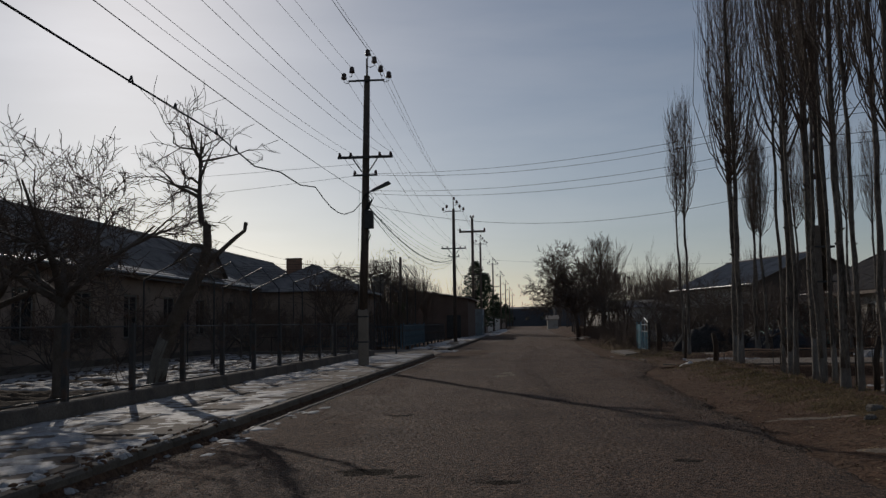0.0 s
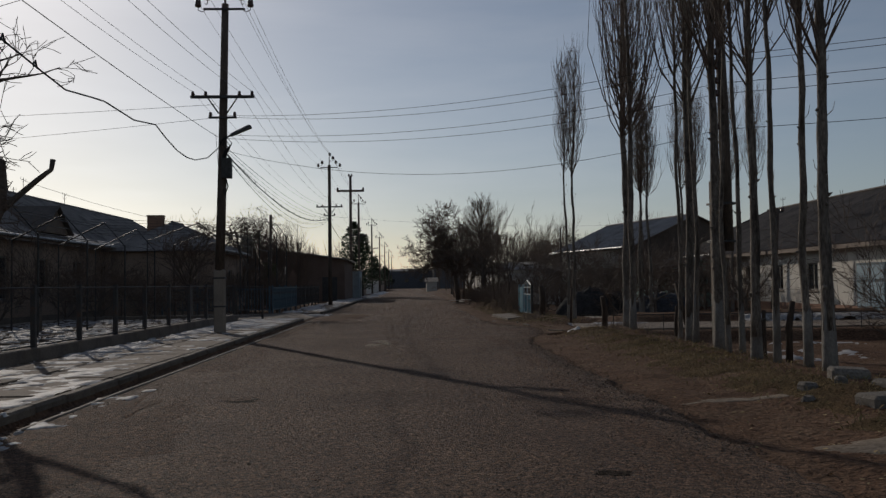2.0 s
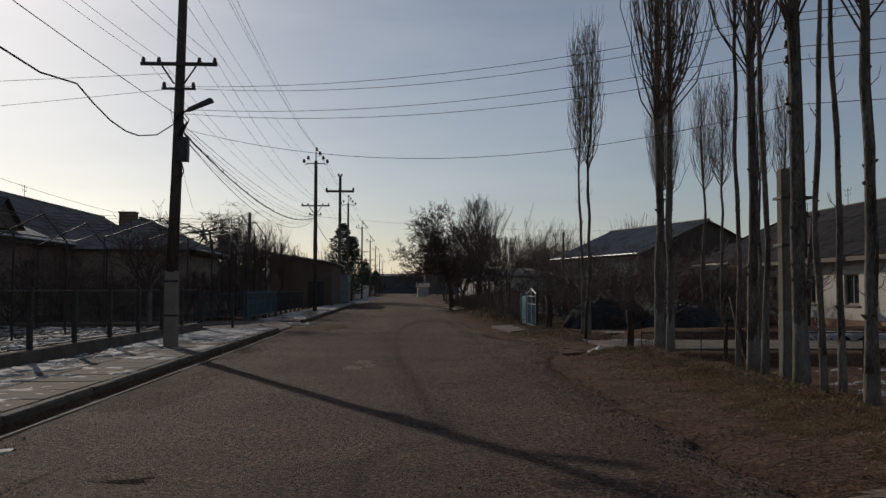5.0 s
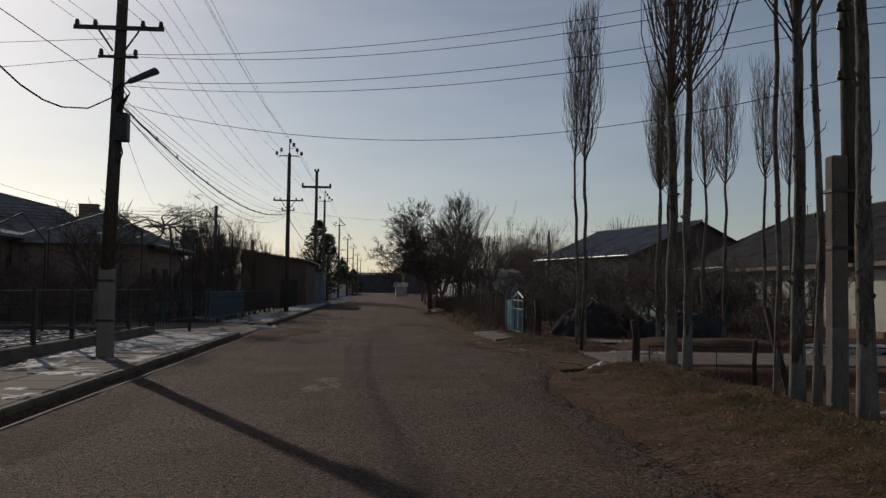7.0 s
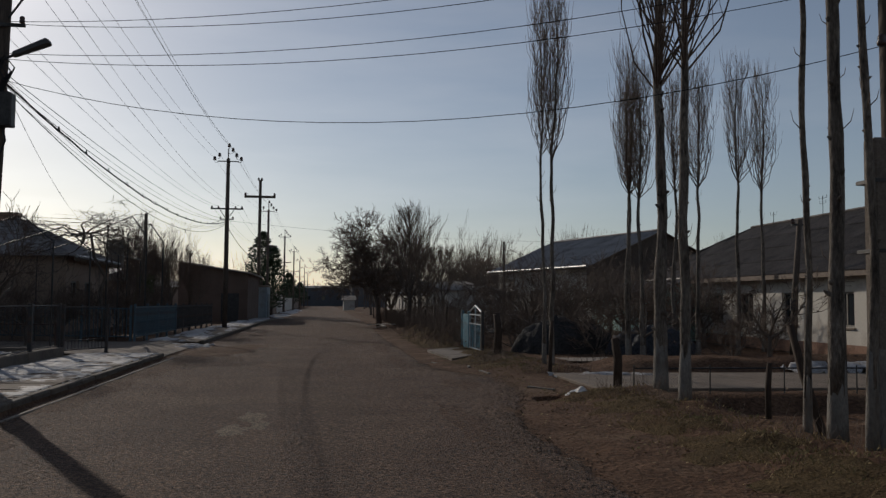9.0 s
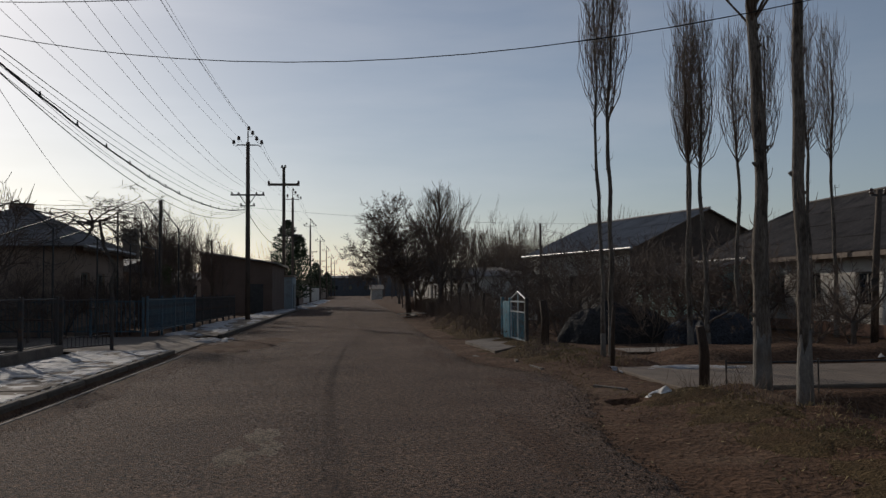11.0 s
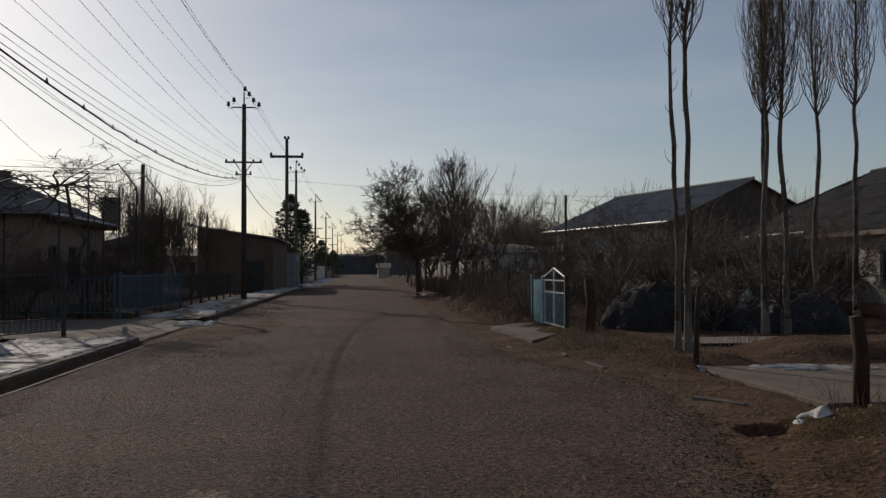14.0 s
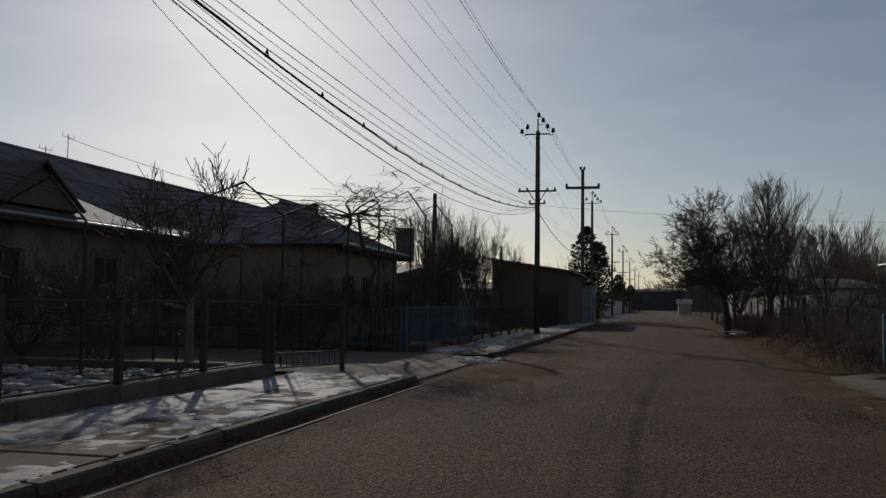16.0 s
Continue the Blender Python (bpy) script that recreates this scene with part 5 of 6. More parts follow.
def antenna(x, y, z0, z1, bars, label="thin television aerial on the roof"):
    a = thing("aerial", label, "aerial", "roof aerials")
    part("mast", Geo().tube([(x, y, z0), (x, y, z1)], 0.016, 6), STEEL, a)
    for k in range(bars):
        z = z1 - 0.12 - 0.22 * k
        part("element", Geo().tube([(x, y - 0.32 + 0.08 * k, z), (x, y + 0.32 - 0.08 * k, z)], 0.009, 5), STEEL, a)
        for s in (-1, 1):
            part("element_tip", Geo().tube([(x, y + s * (0.32 - 0.08 * k), z), (x, y + s * (0.32 - 0.08 * k), z + 0.14)], 0.008, 5), STEEL, a)


for x, y, z0, z1, b in ((-20.4, 48.0, 6.4, 6.9, 1), (-20.4, 49.2, 6.4, 7.55, 1), (-20.4, 36, 6.4, 7.8, 0), (-20.4, 42, 6.4, 7.4, 0), (-20.4, 55, 6.4, 7.3, 2), (22.4, 47.6, 5.6, 6.6, 2), (22.4, 38, 5.6, 6.6, 1), (22.4, 52, 5.6, 6.3, 1)):
    antenna(x, y, z0, z1, b)

RH = pose(18.0, 59.0, 0, 0, 0, -90)
rh = house("white plastered low house with a dark grey sheet roof", RH, 42.0, 9.0, 3.15, 5.7, PLASTER, DARKSLATE, wins([3, 6.5, 9.6, 12.4, 15.9, 19.5, 27.2, 30, 33.5, 37], 1.15, 1.0, 2.2), (), 0.5, (5.0, 0.0))
rd = part("door", Geo().box(24.1, -0.08, 0.1, 26.3, -0.01, 2.1, 0.02), BLUEPAINT, rh, "blue painted double house door")
rd.matrix_world = RH
for x0 in (24.2, 25.25):
    for z0, z1 in ((0.25, 1.35), (1.45, 2.0)):
        o = part("door_panel", Geo().box(x0, -0.1, z0, x0 + 0.95, -0.081, z1, 0.008), BLUEWALL, rd, "pale blue panel")
        o.matrix_world = RH
o = part("brick_plinth", Geo().box(-0.1, -0.1, 0.0, 42.1, -0.063, 0.42), BRICK, rh, "bare red brick plinth")
o.matrix_world = RH
R2 = pose(12.4, 71.15, 0, 0, 0, -90 + 15)
r2 = house("low plastered house with a pale metal roof and dark gable", R2, 12.0, 8.8, 4.05, 6.0, PLASTER, TIN, wins([1.2, 4.5, 7.5, 9.9], 1.1, 1.1, 2.5), (), 0.5, (0.0, 0.0), gutter=GUTTER)
gable = Geo().slab([(12.22, -0.5, 2.6), (12.22, 9.3, 2.6), (12.22, 9.3, 3.85), (12.22, 4.4, 5.93), (12.22, -0.5, 3.85)], 0.05)
o = part("gable_boarding", gable, DARKTRIM, r2, "dark weathered gable boarding")
o.matrix_world = R2
low = house("low outbuilding with turquoise plaster and flat eave", pose(15.5, 60.0, 0, 0, 0, -90), 9.0, 4.0, 2.3, 2.9, TURQ, SLATE, wins([1.2, 5.5], 1.0, 0.9, 1.9), (), 0.3, (0, 0))

# shed down the road with a single-pitch roof
shd = thing("shed", "brick shed with a single-pitch sheet roof", "shed")
part("wall", Geo().add([(-11.2, 85, 0), (-5.7, 85, 0), (-5.7, 85, 3.9), (-11.2, 85, 4.75), (-11.2, 85.3, 0), (-5.7, 85.3, 0), (-5.7, 85.3, 3.9), (-11.2, 85.3, 4.75)],
                       [(0, 1, 2, 3), (7, 6, 5, 4), (0, 4, 5, 1), (1, 5, 6, 2), (2, 6, 7, 3), (3, 7, 4, 0)]), SHEDBRICK, shd)
part("wall", Geo().box(-6.0, 85.302, 0, -5.7, 97, 3.9), SHEDBRICK, shd)
part("wall", Geo().box(-11.2, 85.302, 0, -10.9, 97, 4.7), SHEDBRICK, shd)
part("wall", Geo().box(-10.89, 96.7, 0, -6.01, 97, 3.9), SHEDBRICK, shd)
part("roof", Geo().slab([(-12.1, 84.5, 5.02), (-5.3, 84.5, 3.97), (-5.3, 97.4, 3.97), (-12.1, 97.4, 5.02)], 0.1), SLATE, shd)
part("door", Geo().box(-7.8, 84.93, 0, -6.4, 84.995, 2.3, 0.01), STEEL, shd, "dark steel door")
gg = thing("garage", "pale blue plastered garage beside the pavement", "garage")
part("wall", Geo().box(-6.9, 98.2, 0, -5.0, 103, 3.05, 0.03), BLUEWALL, gg)
part("roof", Geo().box(-7.05, 98.0, 3.055, -4.85, 103.2, 3.2, 0.03), CONCRETE, gg)
part("door", Geo().box(-4.99, 99, 0, -4.95, 102, 2.4), BLUEPAINT, gg)


def block(label, x0, y0, x1, y1, h, walls, roofing, nwin=0, name="house", face="south"):
    b = thing(name, label, "building", "distant buildings")
    part("wall", Geo().box(x0, y0, -0.1, x1, y1, h, 0.02), walls, b)
    part("roof", Geo().add([(x0 - 0.3, y0 - 0.3, h + 0.004), (x1 + 0.3, y0 - 0.3, h + 0.004), (x1 + 0.3, y1 + 0.3, h + 0.004), (x0 - 0.3, y1 + 0.3, h + 0.004), (x0 - 0.3, (y0 + y1) / 2, h + 0.9), (x1 + 0.3, (y0 + y1) / 2, h + 0.9)],
                           [(0, 1, 5, 4), (2, 3, 4, 5), (1, 2, 5), (3, 0, 4), (3, 2, 1, 0)]), roofing, b)
    for i in range(nwin):
        if face == "south":
            x = x0 + (x1 - x0) * (i + 0.5) / nwin
            part("window", Geo().box(x - 0.6, y0 - 0.02, h * 0.35, x + 0.6, y0 + 0.04, h * 0.35 + 1.3), GLASS, b)
        else:
            y = y0 + (y1 - y0) * (i + 0.5) / nwin
            part("window", Geo().box(x0 - 0.02, y - 0.6, 0.9, x0 + 0.04, y + 0.6, 2.1), GLASS, b)
    return b


# both far blocks get the haze-tinted grey on walls and roof
block("long grey distant building closing the street", -13, 330, 18, 345, 6.4, FARHAZEGREY, FARHAZEGREY, 6)
block("dark distant building behind trees", 9, 300, 26, 316, 12, FARHAZEGREY, FARHAZEGREY, 5)
for i, (y0, y1, h, m) in enumerate(((118, 140, 2.4, BROWNPLASTER), (142, 165, 2.6, PLASTER), (168, 200, 2.3, PLASTER), (204, 260, 2.5, BROWNPLASTER))):
    setting("wall_left_%d" % i, Geo().box(-6.6, y0, -0.1, -6.3, y1, h, 0.03), m, "plastered yard wall along the pavement", "wall")
block("white kiosk at the far roadside", 4.2, 190, 6.4, 196, 2.0, DULLPLASTER, CONCRETE, 0)
block("white plastered house behind roadside trees", 7.9, 64, 11.2, 95, 2.45, PLASTER, DARKSLATE, 7, face="west")
block("white plastered house further down the road", 9.5, 98, 15, 116, 2.7, DULLPLASTER, FARBLUE, 5, face="west")
block("low white house far down the road", 10.5, 128, 17, 160, 2.8, DULLPLASTER, SLATE, 5, face="west")
block("brown house behind gardens", -19, 63, -12.5, 80, 2.9, BROWNPLASTER, SLATE, 3)
block("brown house beyond the shed", -22, 105, -9, 125, 3.0, BROWNPLASTER, SLATE, 3)

# far belts of bare trees on the horizon
def tree_belt(x0, x1, y0, y1, n, h, seed):
    r3 = random.Random(seed)
    g = Geo()
    for k in range(n):
        x, y = r3.uniform(x0, x1), r3.uniform(y0, y1)
        hh = h * r3.uniform(0.6, 1.1)
        g.tube([(x, y, 0), (x, y, hh * 0.9)], [0.14, 0.03], 4, False)
        for j in range(44):
            f = r3.uniform(0.2, 0.85)
            a = r3.uniform(0, 6.283)
            l = hh * (1 - f) * r3.uniform(0.5, 1.0) + 0.5
            o = Vector((math.cos(a), math.sin(a), 0)) * l * r3.uniform(0.25, 0.6)
            p = Vector((x, y, hh * f))
            g.tube([p, p + o * 0.7 + Vector((0, 0, l * 0.4)), p + o + Vector((0, 0, l))], [0.02, 0.015, 0.008], 3, False)
    return tagged(part("tree_belt", g, TWIG), "distant belt of bare trees", "trees", kind="stuff")


tree_belt(-60, -14, 62, 110, 70, 6, 1)
tree_belt(16, 60, 80, 170, 110, 9, 2)
tree_belt(-70, -9, 130, 320, 150, 8, 3)
tree_belt(8, 70, 170, 320, 130, 9, 4)
tree_belt(-16, -7, 200, 325, 60, 5.5, 5)

# ---- gate and clutter on the right ----
gt = thing("garden_gate", "pale teal steel garden gate with a pitched top rail", "gate", "", pose(5.78, 40.2, 0.0, 0, 0, 90))


def gpart(nm, geo, m, lab=""):
    geo.v = [(x * 1.35, y, z) for x, y, z in geo.v]
    o = part(nm, geo, m, gt, lab)
    o.matrix_world = gt.matrix_world
    return o


gpart("post", Geo().box(-0.12, -0.05, -0.2, -0.02, 0.05, 1.42, 0.01), STEEL)
gpart("post", Geo().box(1.92, -0.05, -0.2, 2.02, 0.05, 1.42, 0.01), GATEPAINT)
gpart("post", Geo().box(3.1, -0.05, -0.2, 3.2, 0.05, 1.42, 0.01), GATEPAINT)
for z in (0.12, 0.98, 1.3):
    gpart("rail", Geo().box(0.04, -0.018, z - 0.02, 1.86, 0.018, z + 0.02), PALEPAINT)
for x in (0.0, 0.95, 1.86):
    gpart("stile", Geo().box(x, -0.02, 0.1, x + 0.04, 0.02, 1.33 if x != 0.95 else 1.6), PALEPAINT)
for s in (0, 1):
    gpart("pitched_rail", Geo().tube([(-0.1 if s == 0 else 2.0, 0, 1.36), (0.97, 0, 1.62)], 0.025, 6), PALEPAINT)
for i in range(1, 13):
    if i == 7:
        continue
    gpart("bar", Geo().tube([(1.86 * i / 13, 0, 0.14), (1.86 * i / 13, 0, 0.96)], 0.011, 5), GATEPAINT)
for i in range(9):
    gpart("side_slat", Geo().box(2.06 + 0.115 * i, -0.01, 0.05, 2.15 + 0.115 * i, 0.01, 1.3), GATEPAINT)
sl = Geo().slab([(4.2, 42.4, 0.04), (4.4, 37.5, 0.03), (5.72, 39.95, 0.05), (5.5, 44.0, 0.05)], 0.14)
tagged(part("concrete_slab", sl, PLINTH), "cracked concrete slab bridging the ditch to the gate", "slab")


def post_thing(x, y, h, r, seed, label="short weathered timber fence post"):
    z = ground_z(x, y)
    r3 = random.Random(seed)
    g = Geo().tube([(x, y, z - 0.2), (x + r3.gauss(0, 0.02), y, z + h * 0.6), (x + r3.gauss(0, 0.04), y + r3.gauss(0, 0.03), z + h)], [r, r * 0.95, r * 0.8], 8)
    return tagged(part("fence_post", g, OLDWOOD, None, "", True), label, "post", "timber fence posts")


for i, (x, y, h, r) in enumerate(((6.35, 27.9, 1.05, 0.095), (6.1, 32.3, 1.25, 0.05), (6.05, 38.9, 1.3, 0.13), (6.0, 45.5, 1.2, 0.06), (5.7, 48.5, 1.2, 0.06), (5.6, 51.5, 1.2, 0.06), (5.5, 54.5, 1.1, 0.06), (7.3, 23.6, 1.0, 0.05), (7.2, 16.4, 1.2, 0.07), (7.4, 18.0, 1.1, 0.05))):
    post_thing(x, y, h, r, i)
# leaning crooked post beside the mesh fence
tagged(part("leaning_post", Geo().tube([(7.2, 21.7, -0.35), (7.12, 21.85, 0.1), (7.0, 22.05, 0.8), (6.9, 22.2, 1.45)], [0.07, 0.065, 0.06, 0.05], 7), OLDWOOD, None, "", True), "short leaning timber post among the poplars", "post")


def heap(name, label, cx, cy, rx, ry, h, material, seed, cat="heap"):
    g = Geo()
    n, m = 80, 26
    for j in range(m + 1):
        f = j / m
        for k in range(n):
            a = 6.283 * k / n
            rr = math.cos(f * math.pi / 2) * (1 + 0.18 * nz(math.cos(a) * 2, math.sin(a) * 2, 1, seed))
            x, y = cx + rx * rr * math.cos(a), cy + ry * rr * math.sin(a)
            g.v.append((x, y, -0.15 + (h + 0.15) * math.sin(f * math.pi / 2) * (1 + 0.18 * fb(x, y, 1.5, seed)) + 0.14 * nz(x, y, 3.5, seed) + 0.09 * nz(x, y, 9.0, seed)))
    for j in range(m):
        g.f += [(j * n + k, j * n + (k + 1) % n, (j + 1) * n + (k + 1) % n, (j + 1) * n + k) for k in range(n)]
    return tagged(part(name, g, material, None, "", True), label, cat)


heap("earth_mound", "dark heap of coal and earth in the yard", 9.2, 42.3, 2.0, 1.3, 1.15, COAL, 3)
heap("earth_mound", "dark heap of bluish plastic rubbish in the yard", 12.0, 41.0, 1.7, 1.2, 0.9, BLUERUBBLE, 4)
heap("earth_bank", "heap of rubble and dry sticks beside the ditch", 6.0, 47.5, 0.8, 2.6, 0.7, DIRT, 5)
bg = Geo()
r3 = random.Random(77)
for k in range(420):
    x, y = 6.0 + r3.gauss(0, 0.5), 47.5 + r3.gauss(0, 1.6)
    z = 0.25 + 0.35 * math.exp(-((x - 6) ** 2 / 0.4 + (y - 47.5) ** 2 / 4)) * r3.uniform(0.6, 1.4)
    d = Vector((r3.gauss(0, 1), r3.gauss(0, 1), r3.gauss(0.2, 0.35))).normalized() * r3.uniform(0.3, 1.0)
    bg.tube([Vector((x, y, z)) - d * 0.5, Vector((x, y, z + 0.04)), Vector((x, y, z)) + d * 0.5], [0.008, 0.007, 0.004], 3, False)
tagged(part("brushwood", bg, TWIG), "pile of cut dry brushwood", "brushwood", kind="stuff")

# white sack beside a culvert hole
sk = Geo()
ns, ms = 22, 10
for j in range(ms + 1):
    f = j / ms
    for k in range(ns):
        a = 6.283 * k / ns
        q = math.cos(f * 1.5) * (1 + 0.2 * nz(math.cos(a) * 2, math.sin(a) * 2, 1, 5))
        x, y = 5.22 + 0.26 * q * math.cos(a), 26.8 + 0.17 * q * math.sin(a)
        sk.v.append((x, y, -0.04 + 0.2 * math.sin(f * 1.5) * (1 + 0.9 * nz(x, y, 4, 2)) + 0.06 * nz(x, y, 9, 2)))
for j in range(ms):
    sk.f += [(j * ns + k, j * ns + (k + 1) % ns, (j + 1) * ns + (k + 1) % ns, (j + 1) * ns + k) for k in range(ns)]
sk.f.append(tuple(ms * ns + k for k in range(ns)))
tagged(part("sack", sk, RAG, None, "", True), "crumpled white plastic sack lying by a hole", "sack")
# broken concrete blocks at the ditch
for i, (x, y, l, w, h, rz) in enumerate(((5.9, 10.3, 1.1, 0.4, 0.13, 12), (6.6, 11.3, 1.0, 0.4, 0.14, 5), (5.5, 8.8, 0.8, 0.4, 0.1, 35), (6.3, 12.4, 0.5, 0.3, 0.16, -10), (5.5, 11.9, 0.24, 0.2, 0.1, 20), (5.1, 11.0, 0.18, 0.15, 0.07, 50), (7.0, 9.8, 0.9, 0.5, 0.18, -20), (5.9, 11.8, 0.2, 0.16, 0.1, 70))):
    g = Geo().box(-l / 2, -w / 2, -0.08, l / 2, w / 2, h, 0.04)
    g.v = [(a + 0.03 * nz(a * 3, b * 3, 1, i), b + 0.03 * nz(a * 3, c * 3, 1, i + 4), c + 0.03 * nz(a * 2, b * 2, 1, i + 8)) for a, b, c in g.v]
    ob = tagged(part("concrete_block", g, STONE), "broken rough concrete block beside the ditch", "block", "broken concrete blocks")
    ob.matrix_world = pose(x, y, ground_z(x, y), 0, 3 * nz(i, 1, 3.3), rz)

# grape trellis frames in the left yards
def trellis(x, y, w, h, n, span, label):
    t = thing("grape_trellis", label, "trellis", "grape trellises")
    for k in range(n):
        yy = y + span * k
        part("frame", Geo().tube([(x - w, yy, 0), (x - w, yy, h), (x - 0.3 * w, yy, h + 0.75), (x, yy + 0.1, h - 0.05), (x, yy + 0.1, 0)], 0.028, 6), STEEL, t)
    for s in range(6):
        f = s / 5
        px = x - w + w * f
        pz = h + (0.75 * f / 0.7 if f < 0.7 else 0.75 - 0.8 * (f - 0.7) / 0.3) + 0.03
        part("trellis_wire", Geo().tube([(px, y, pz), (px, y + span * (n - 1), pz)], 0.011, 4), STEEL, t)


trellis(-8.0, 40.2, 3.2, 3.6, 4, 4.5, "steel grape trellis frames with slack wires over the yard")
at = thing("grape_trellis", "house-shaped steel trellis frames carrying wires", "trellis", "grape trellises")
for y in (48.6, 52.4):
    part("frame", Geo().tube([(-8.3, y, 0), (-8.3, y, 4.72), (-7.35, y, 5.15), (-6.75, y, 4.35), (-6.75, y, 0)], 0.03, 6), STEEL, at)
for k in range(6):
    z = 4.25 + 0.14 * k
    part("trellis_wire", Geo().tube([(-8.3 + 0.18 * k, 48.6, z), (-10.5, 47.6, z - 0.03), (-15.5, 45.5, z + 0.02)], 0.009, 4), STEEL, at)
trellis(-9.4, 24.0, 2.2, 3.0, 4, 3.6, "steel grape trellis frames before the long house")
dp = tagged(part("timber_post", Geo().tube([(-8.1, 55, 0), (-8.0, 54.8, 5.85)], [0.1, 0.08], 8), POLEWOOD, None, "", True), "dark upright timber post behind the fence", "post")
tagged(part("timber_post", Geo().tube([(-9, 76, 0), (-9, 76, 5.2)], [0.09, 0.07], 8), POLEWOOD, None, "", True), "dark upright timber post behind the fence", "post")
tagged(part("timber_post", Geo().tube([(10.9, 62, 0), (10.9, 62, 5.3)], [0.09, 0.06], 8), POLEWOOD, None, "", True), "dark timber post in a garden across the road", "post")

hp = thing("utility_pole", "short dark leaning timber pole beside the white house", "utility pole", "street utility poles", pose(16.6, 39.8, 0))
part("pole_shaft", Geo().tube([(0, 0, -0.2), (0.12, 0, 2.2), (0.32, 0, 4.7)], [0.12, 0.11, 0.085], 10), POLEWOOD, hp, "", True)
part("crossarm", Geo().box(0.02, -0.04, 4.5, 0.58, 0.04, 4.56, 0.01), STEEL, hp)
for dx in (0.06, 0.54):
    g = Geo()
    insulator(g, dx, 0, 4.57, 1.3)
    part("insulator", g, PORCELAIN, hp, "", True)
part("meter_box", Geo().box(-0.14, -0.2, 1.55, 0.1, -0.1, 1.95, 0.02), STEEL, hp, "dark metal box")

# broken pale edging along the ditch
for i, (x, y, l, rz) in enumerate(((4.55, 32.8, 0.9, 96), (4.45, 34.6, 0.5, 84), (5.0, 28.7, 0.8, 118), (3.75, 36.6, 0.4, 100))):
    g = Geo().box(-l / 2, -0.035, -0.06, l / 2, 0.035, 0.025, 0.012)
    g.v = [(p, q + 0.02 * nz(p * 4, i, 1), r + 0.015 * nz(p * 5, i + 4, 1)) for p, q, r in g.v]
    ob = tagged(part("edging_piece", g, STONE), "broken pale concrete edging piece beside the ditch", "edging", "broken edging pieces")
    ob.matrix_world = pose(x, y, ground_z(x, y), 0, 0, rz)

# tilled bed with snow in the furrows
def bed_z(x, y):
    return 0.2 + 0.075 * math.sin((y + 0.12 * x) * 2 * math.pi / 0.75 + 0.9 * nz(x, y, 0.4)) + 0.05 * fb(x, y, 2.2)


setting("tilled_bed", grid(spread([(-13.4, -7.45, 0.2)]), spread([(6, 36.5, 0.09)]), bed_z), SOIL, "dark tilled vegetable bed with ridges", "soil", True)


def snow(name, label, x0, x1, y0, y1, step, thr, zf, scale=0.9, seed=0.0, thick=0.05, mask=None, stretch=1.0):
    """Old snow lying in uneven patches on a surface."""
    xs, ys = spread([(x0, x1, step)]), spread([(y0, y1, step * stretch)])
    val = {}
    for j, y in enumerate(ys):
        for i, x in enumerate(xs):
            v = fb(x, y / stretch, scale, seed) + 0.35 * nz(x, y, 4.5, seed) - thr
            if mask:
                v += mask(x, y)
            ex = min(i, len(xs) - 1 - i, j, len(ys) - 1 - j)
            val[i, j] = v - (0.5 if ex == 0 else 0)

    def z(i, j):
        v = val[i, j]
        return zf(xs[i], ys[j]) + (min(1, v / 0.3) * thick + 0.012 * nz(xs[i], ys[j], 7, seed) * (v > 0) if v > 0 else -0.03 + max(-0.02, v * 0.05))

    g = Geo()
    w = len(xs)
    ids = {}
    for j in range(len(ys) - 1):
        for i in range(w - 1):
            c = ((i, j), (i + 1, j), (i + 1, j + 1), (i, j + 1))
            if any(val[q] > 0 for q in c):
                f = []
                for q in c:
                    if q not in ids:
                        ids[q] = len(g.v)
                        g.v.append((xs[q[0]], ys[q[1]], z(*q)))
                    f.append(ids[q])
                g.f.append(tuple(f))
    return tagged(part(name, g, SNOW, None, "", True), label, "snow", kind="stuff")


setting("yard_path", Geo().box(-14.5, 5, 0.0, -13.45, 38.0, 0.24, 0.02), CONCRETE, "pale concrete garden path before the long house", "path")
setting("bed_edging", Geo().box(-13.44, 36.5, 0.0, -7.5, 36.68, 0.38, 0.02), PLINTH, "low concrete edging at the end of the bed", "edging")
snow("snow_patch", "old trodden snow on the pavement", -7.2, -4.26, 4, 38.0, 0.07, 0.05, walk_z, 1.3, 2.0, 0.014, lambda x, y: 0.2 + 0.3 * nz(x, y, 8, 7) + 0.2 * smooth_step(28, 32, y) + 0.2 * smooth_step(-5.3, -6.2, x) - 0.42 * smooth_step(13, 18, y) * (1 - smooth_step(25, 29, y)) - 2 * (x < fence_x(y) + 0.2))
snow("snow_patch", "old snow along the far pavement", -6.3, -4.3, 46.5, 95, 0.16, 0.05, walk_z, 0.7, 5.0, 0.04, None, 2.0)
snow("snow_patch", "thin snow lying between tilled ridges", -13.3, -7.5, 15.0, 36.4, 0.09, 0.62, bed_z, 1.2, 9.0, 0.012, lambda x, y: 1.25 * math.sin((y + 0.12 * x) * 2 * math.pi / 0.75 + 0.9 * nz(x, y, 0.4) + 1.2))
snow("snow_patch", "snow strip on the edge of the side drive", 12.4, 26, 31.8, 32.9, 0.09, -0.25, lambda x, y: 0.03 + 0.1 * smooth_step(31.8, 32.3, y), 1.3, 12.0, 0.13)
snow("snow_patch", "snow lying in the side garden", 8.2, 18, 16, 26, 0.16, 0.46, ground_z, 0.6, 14.0, 0.05)
snow("snow_patch", "snow edge beside the side drive", 5.9, 8.6, 31.2, 31.9, 0.08, -0.15, lambda x, y: 0.03, 1.0, 15.0, 0.04)
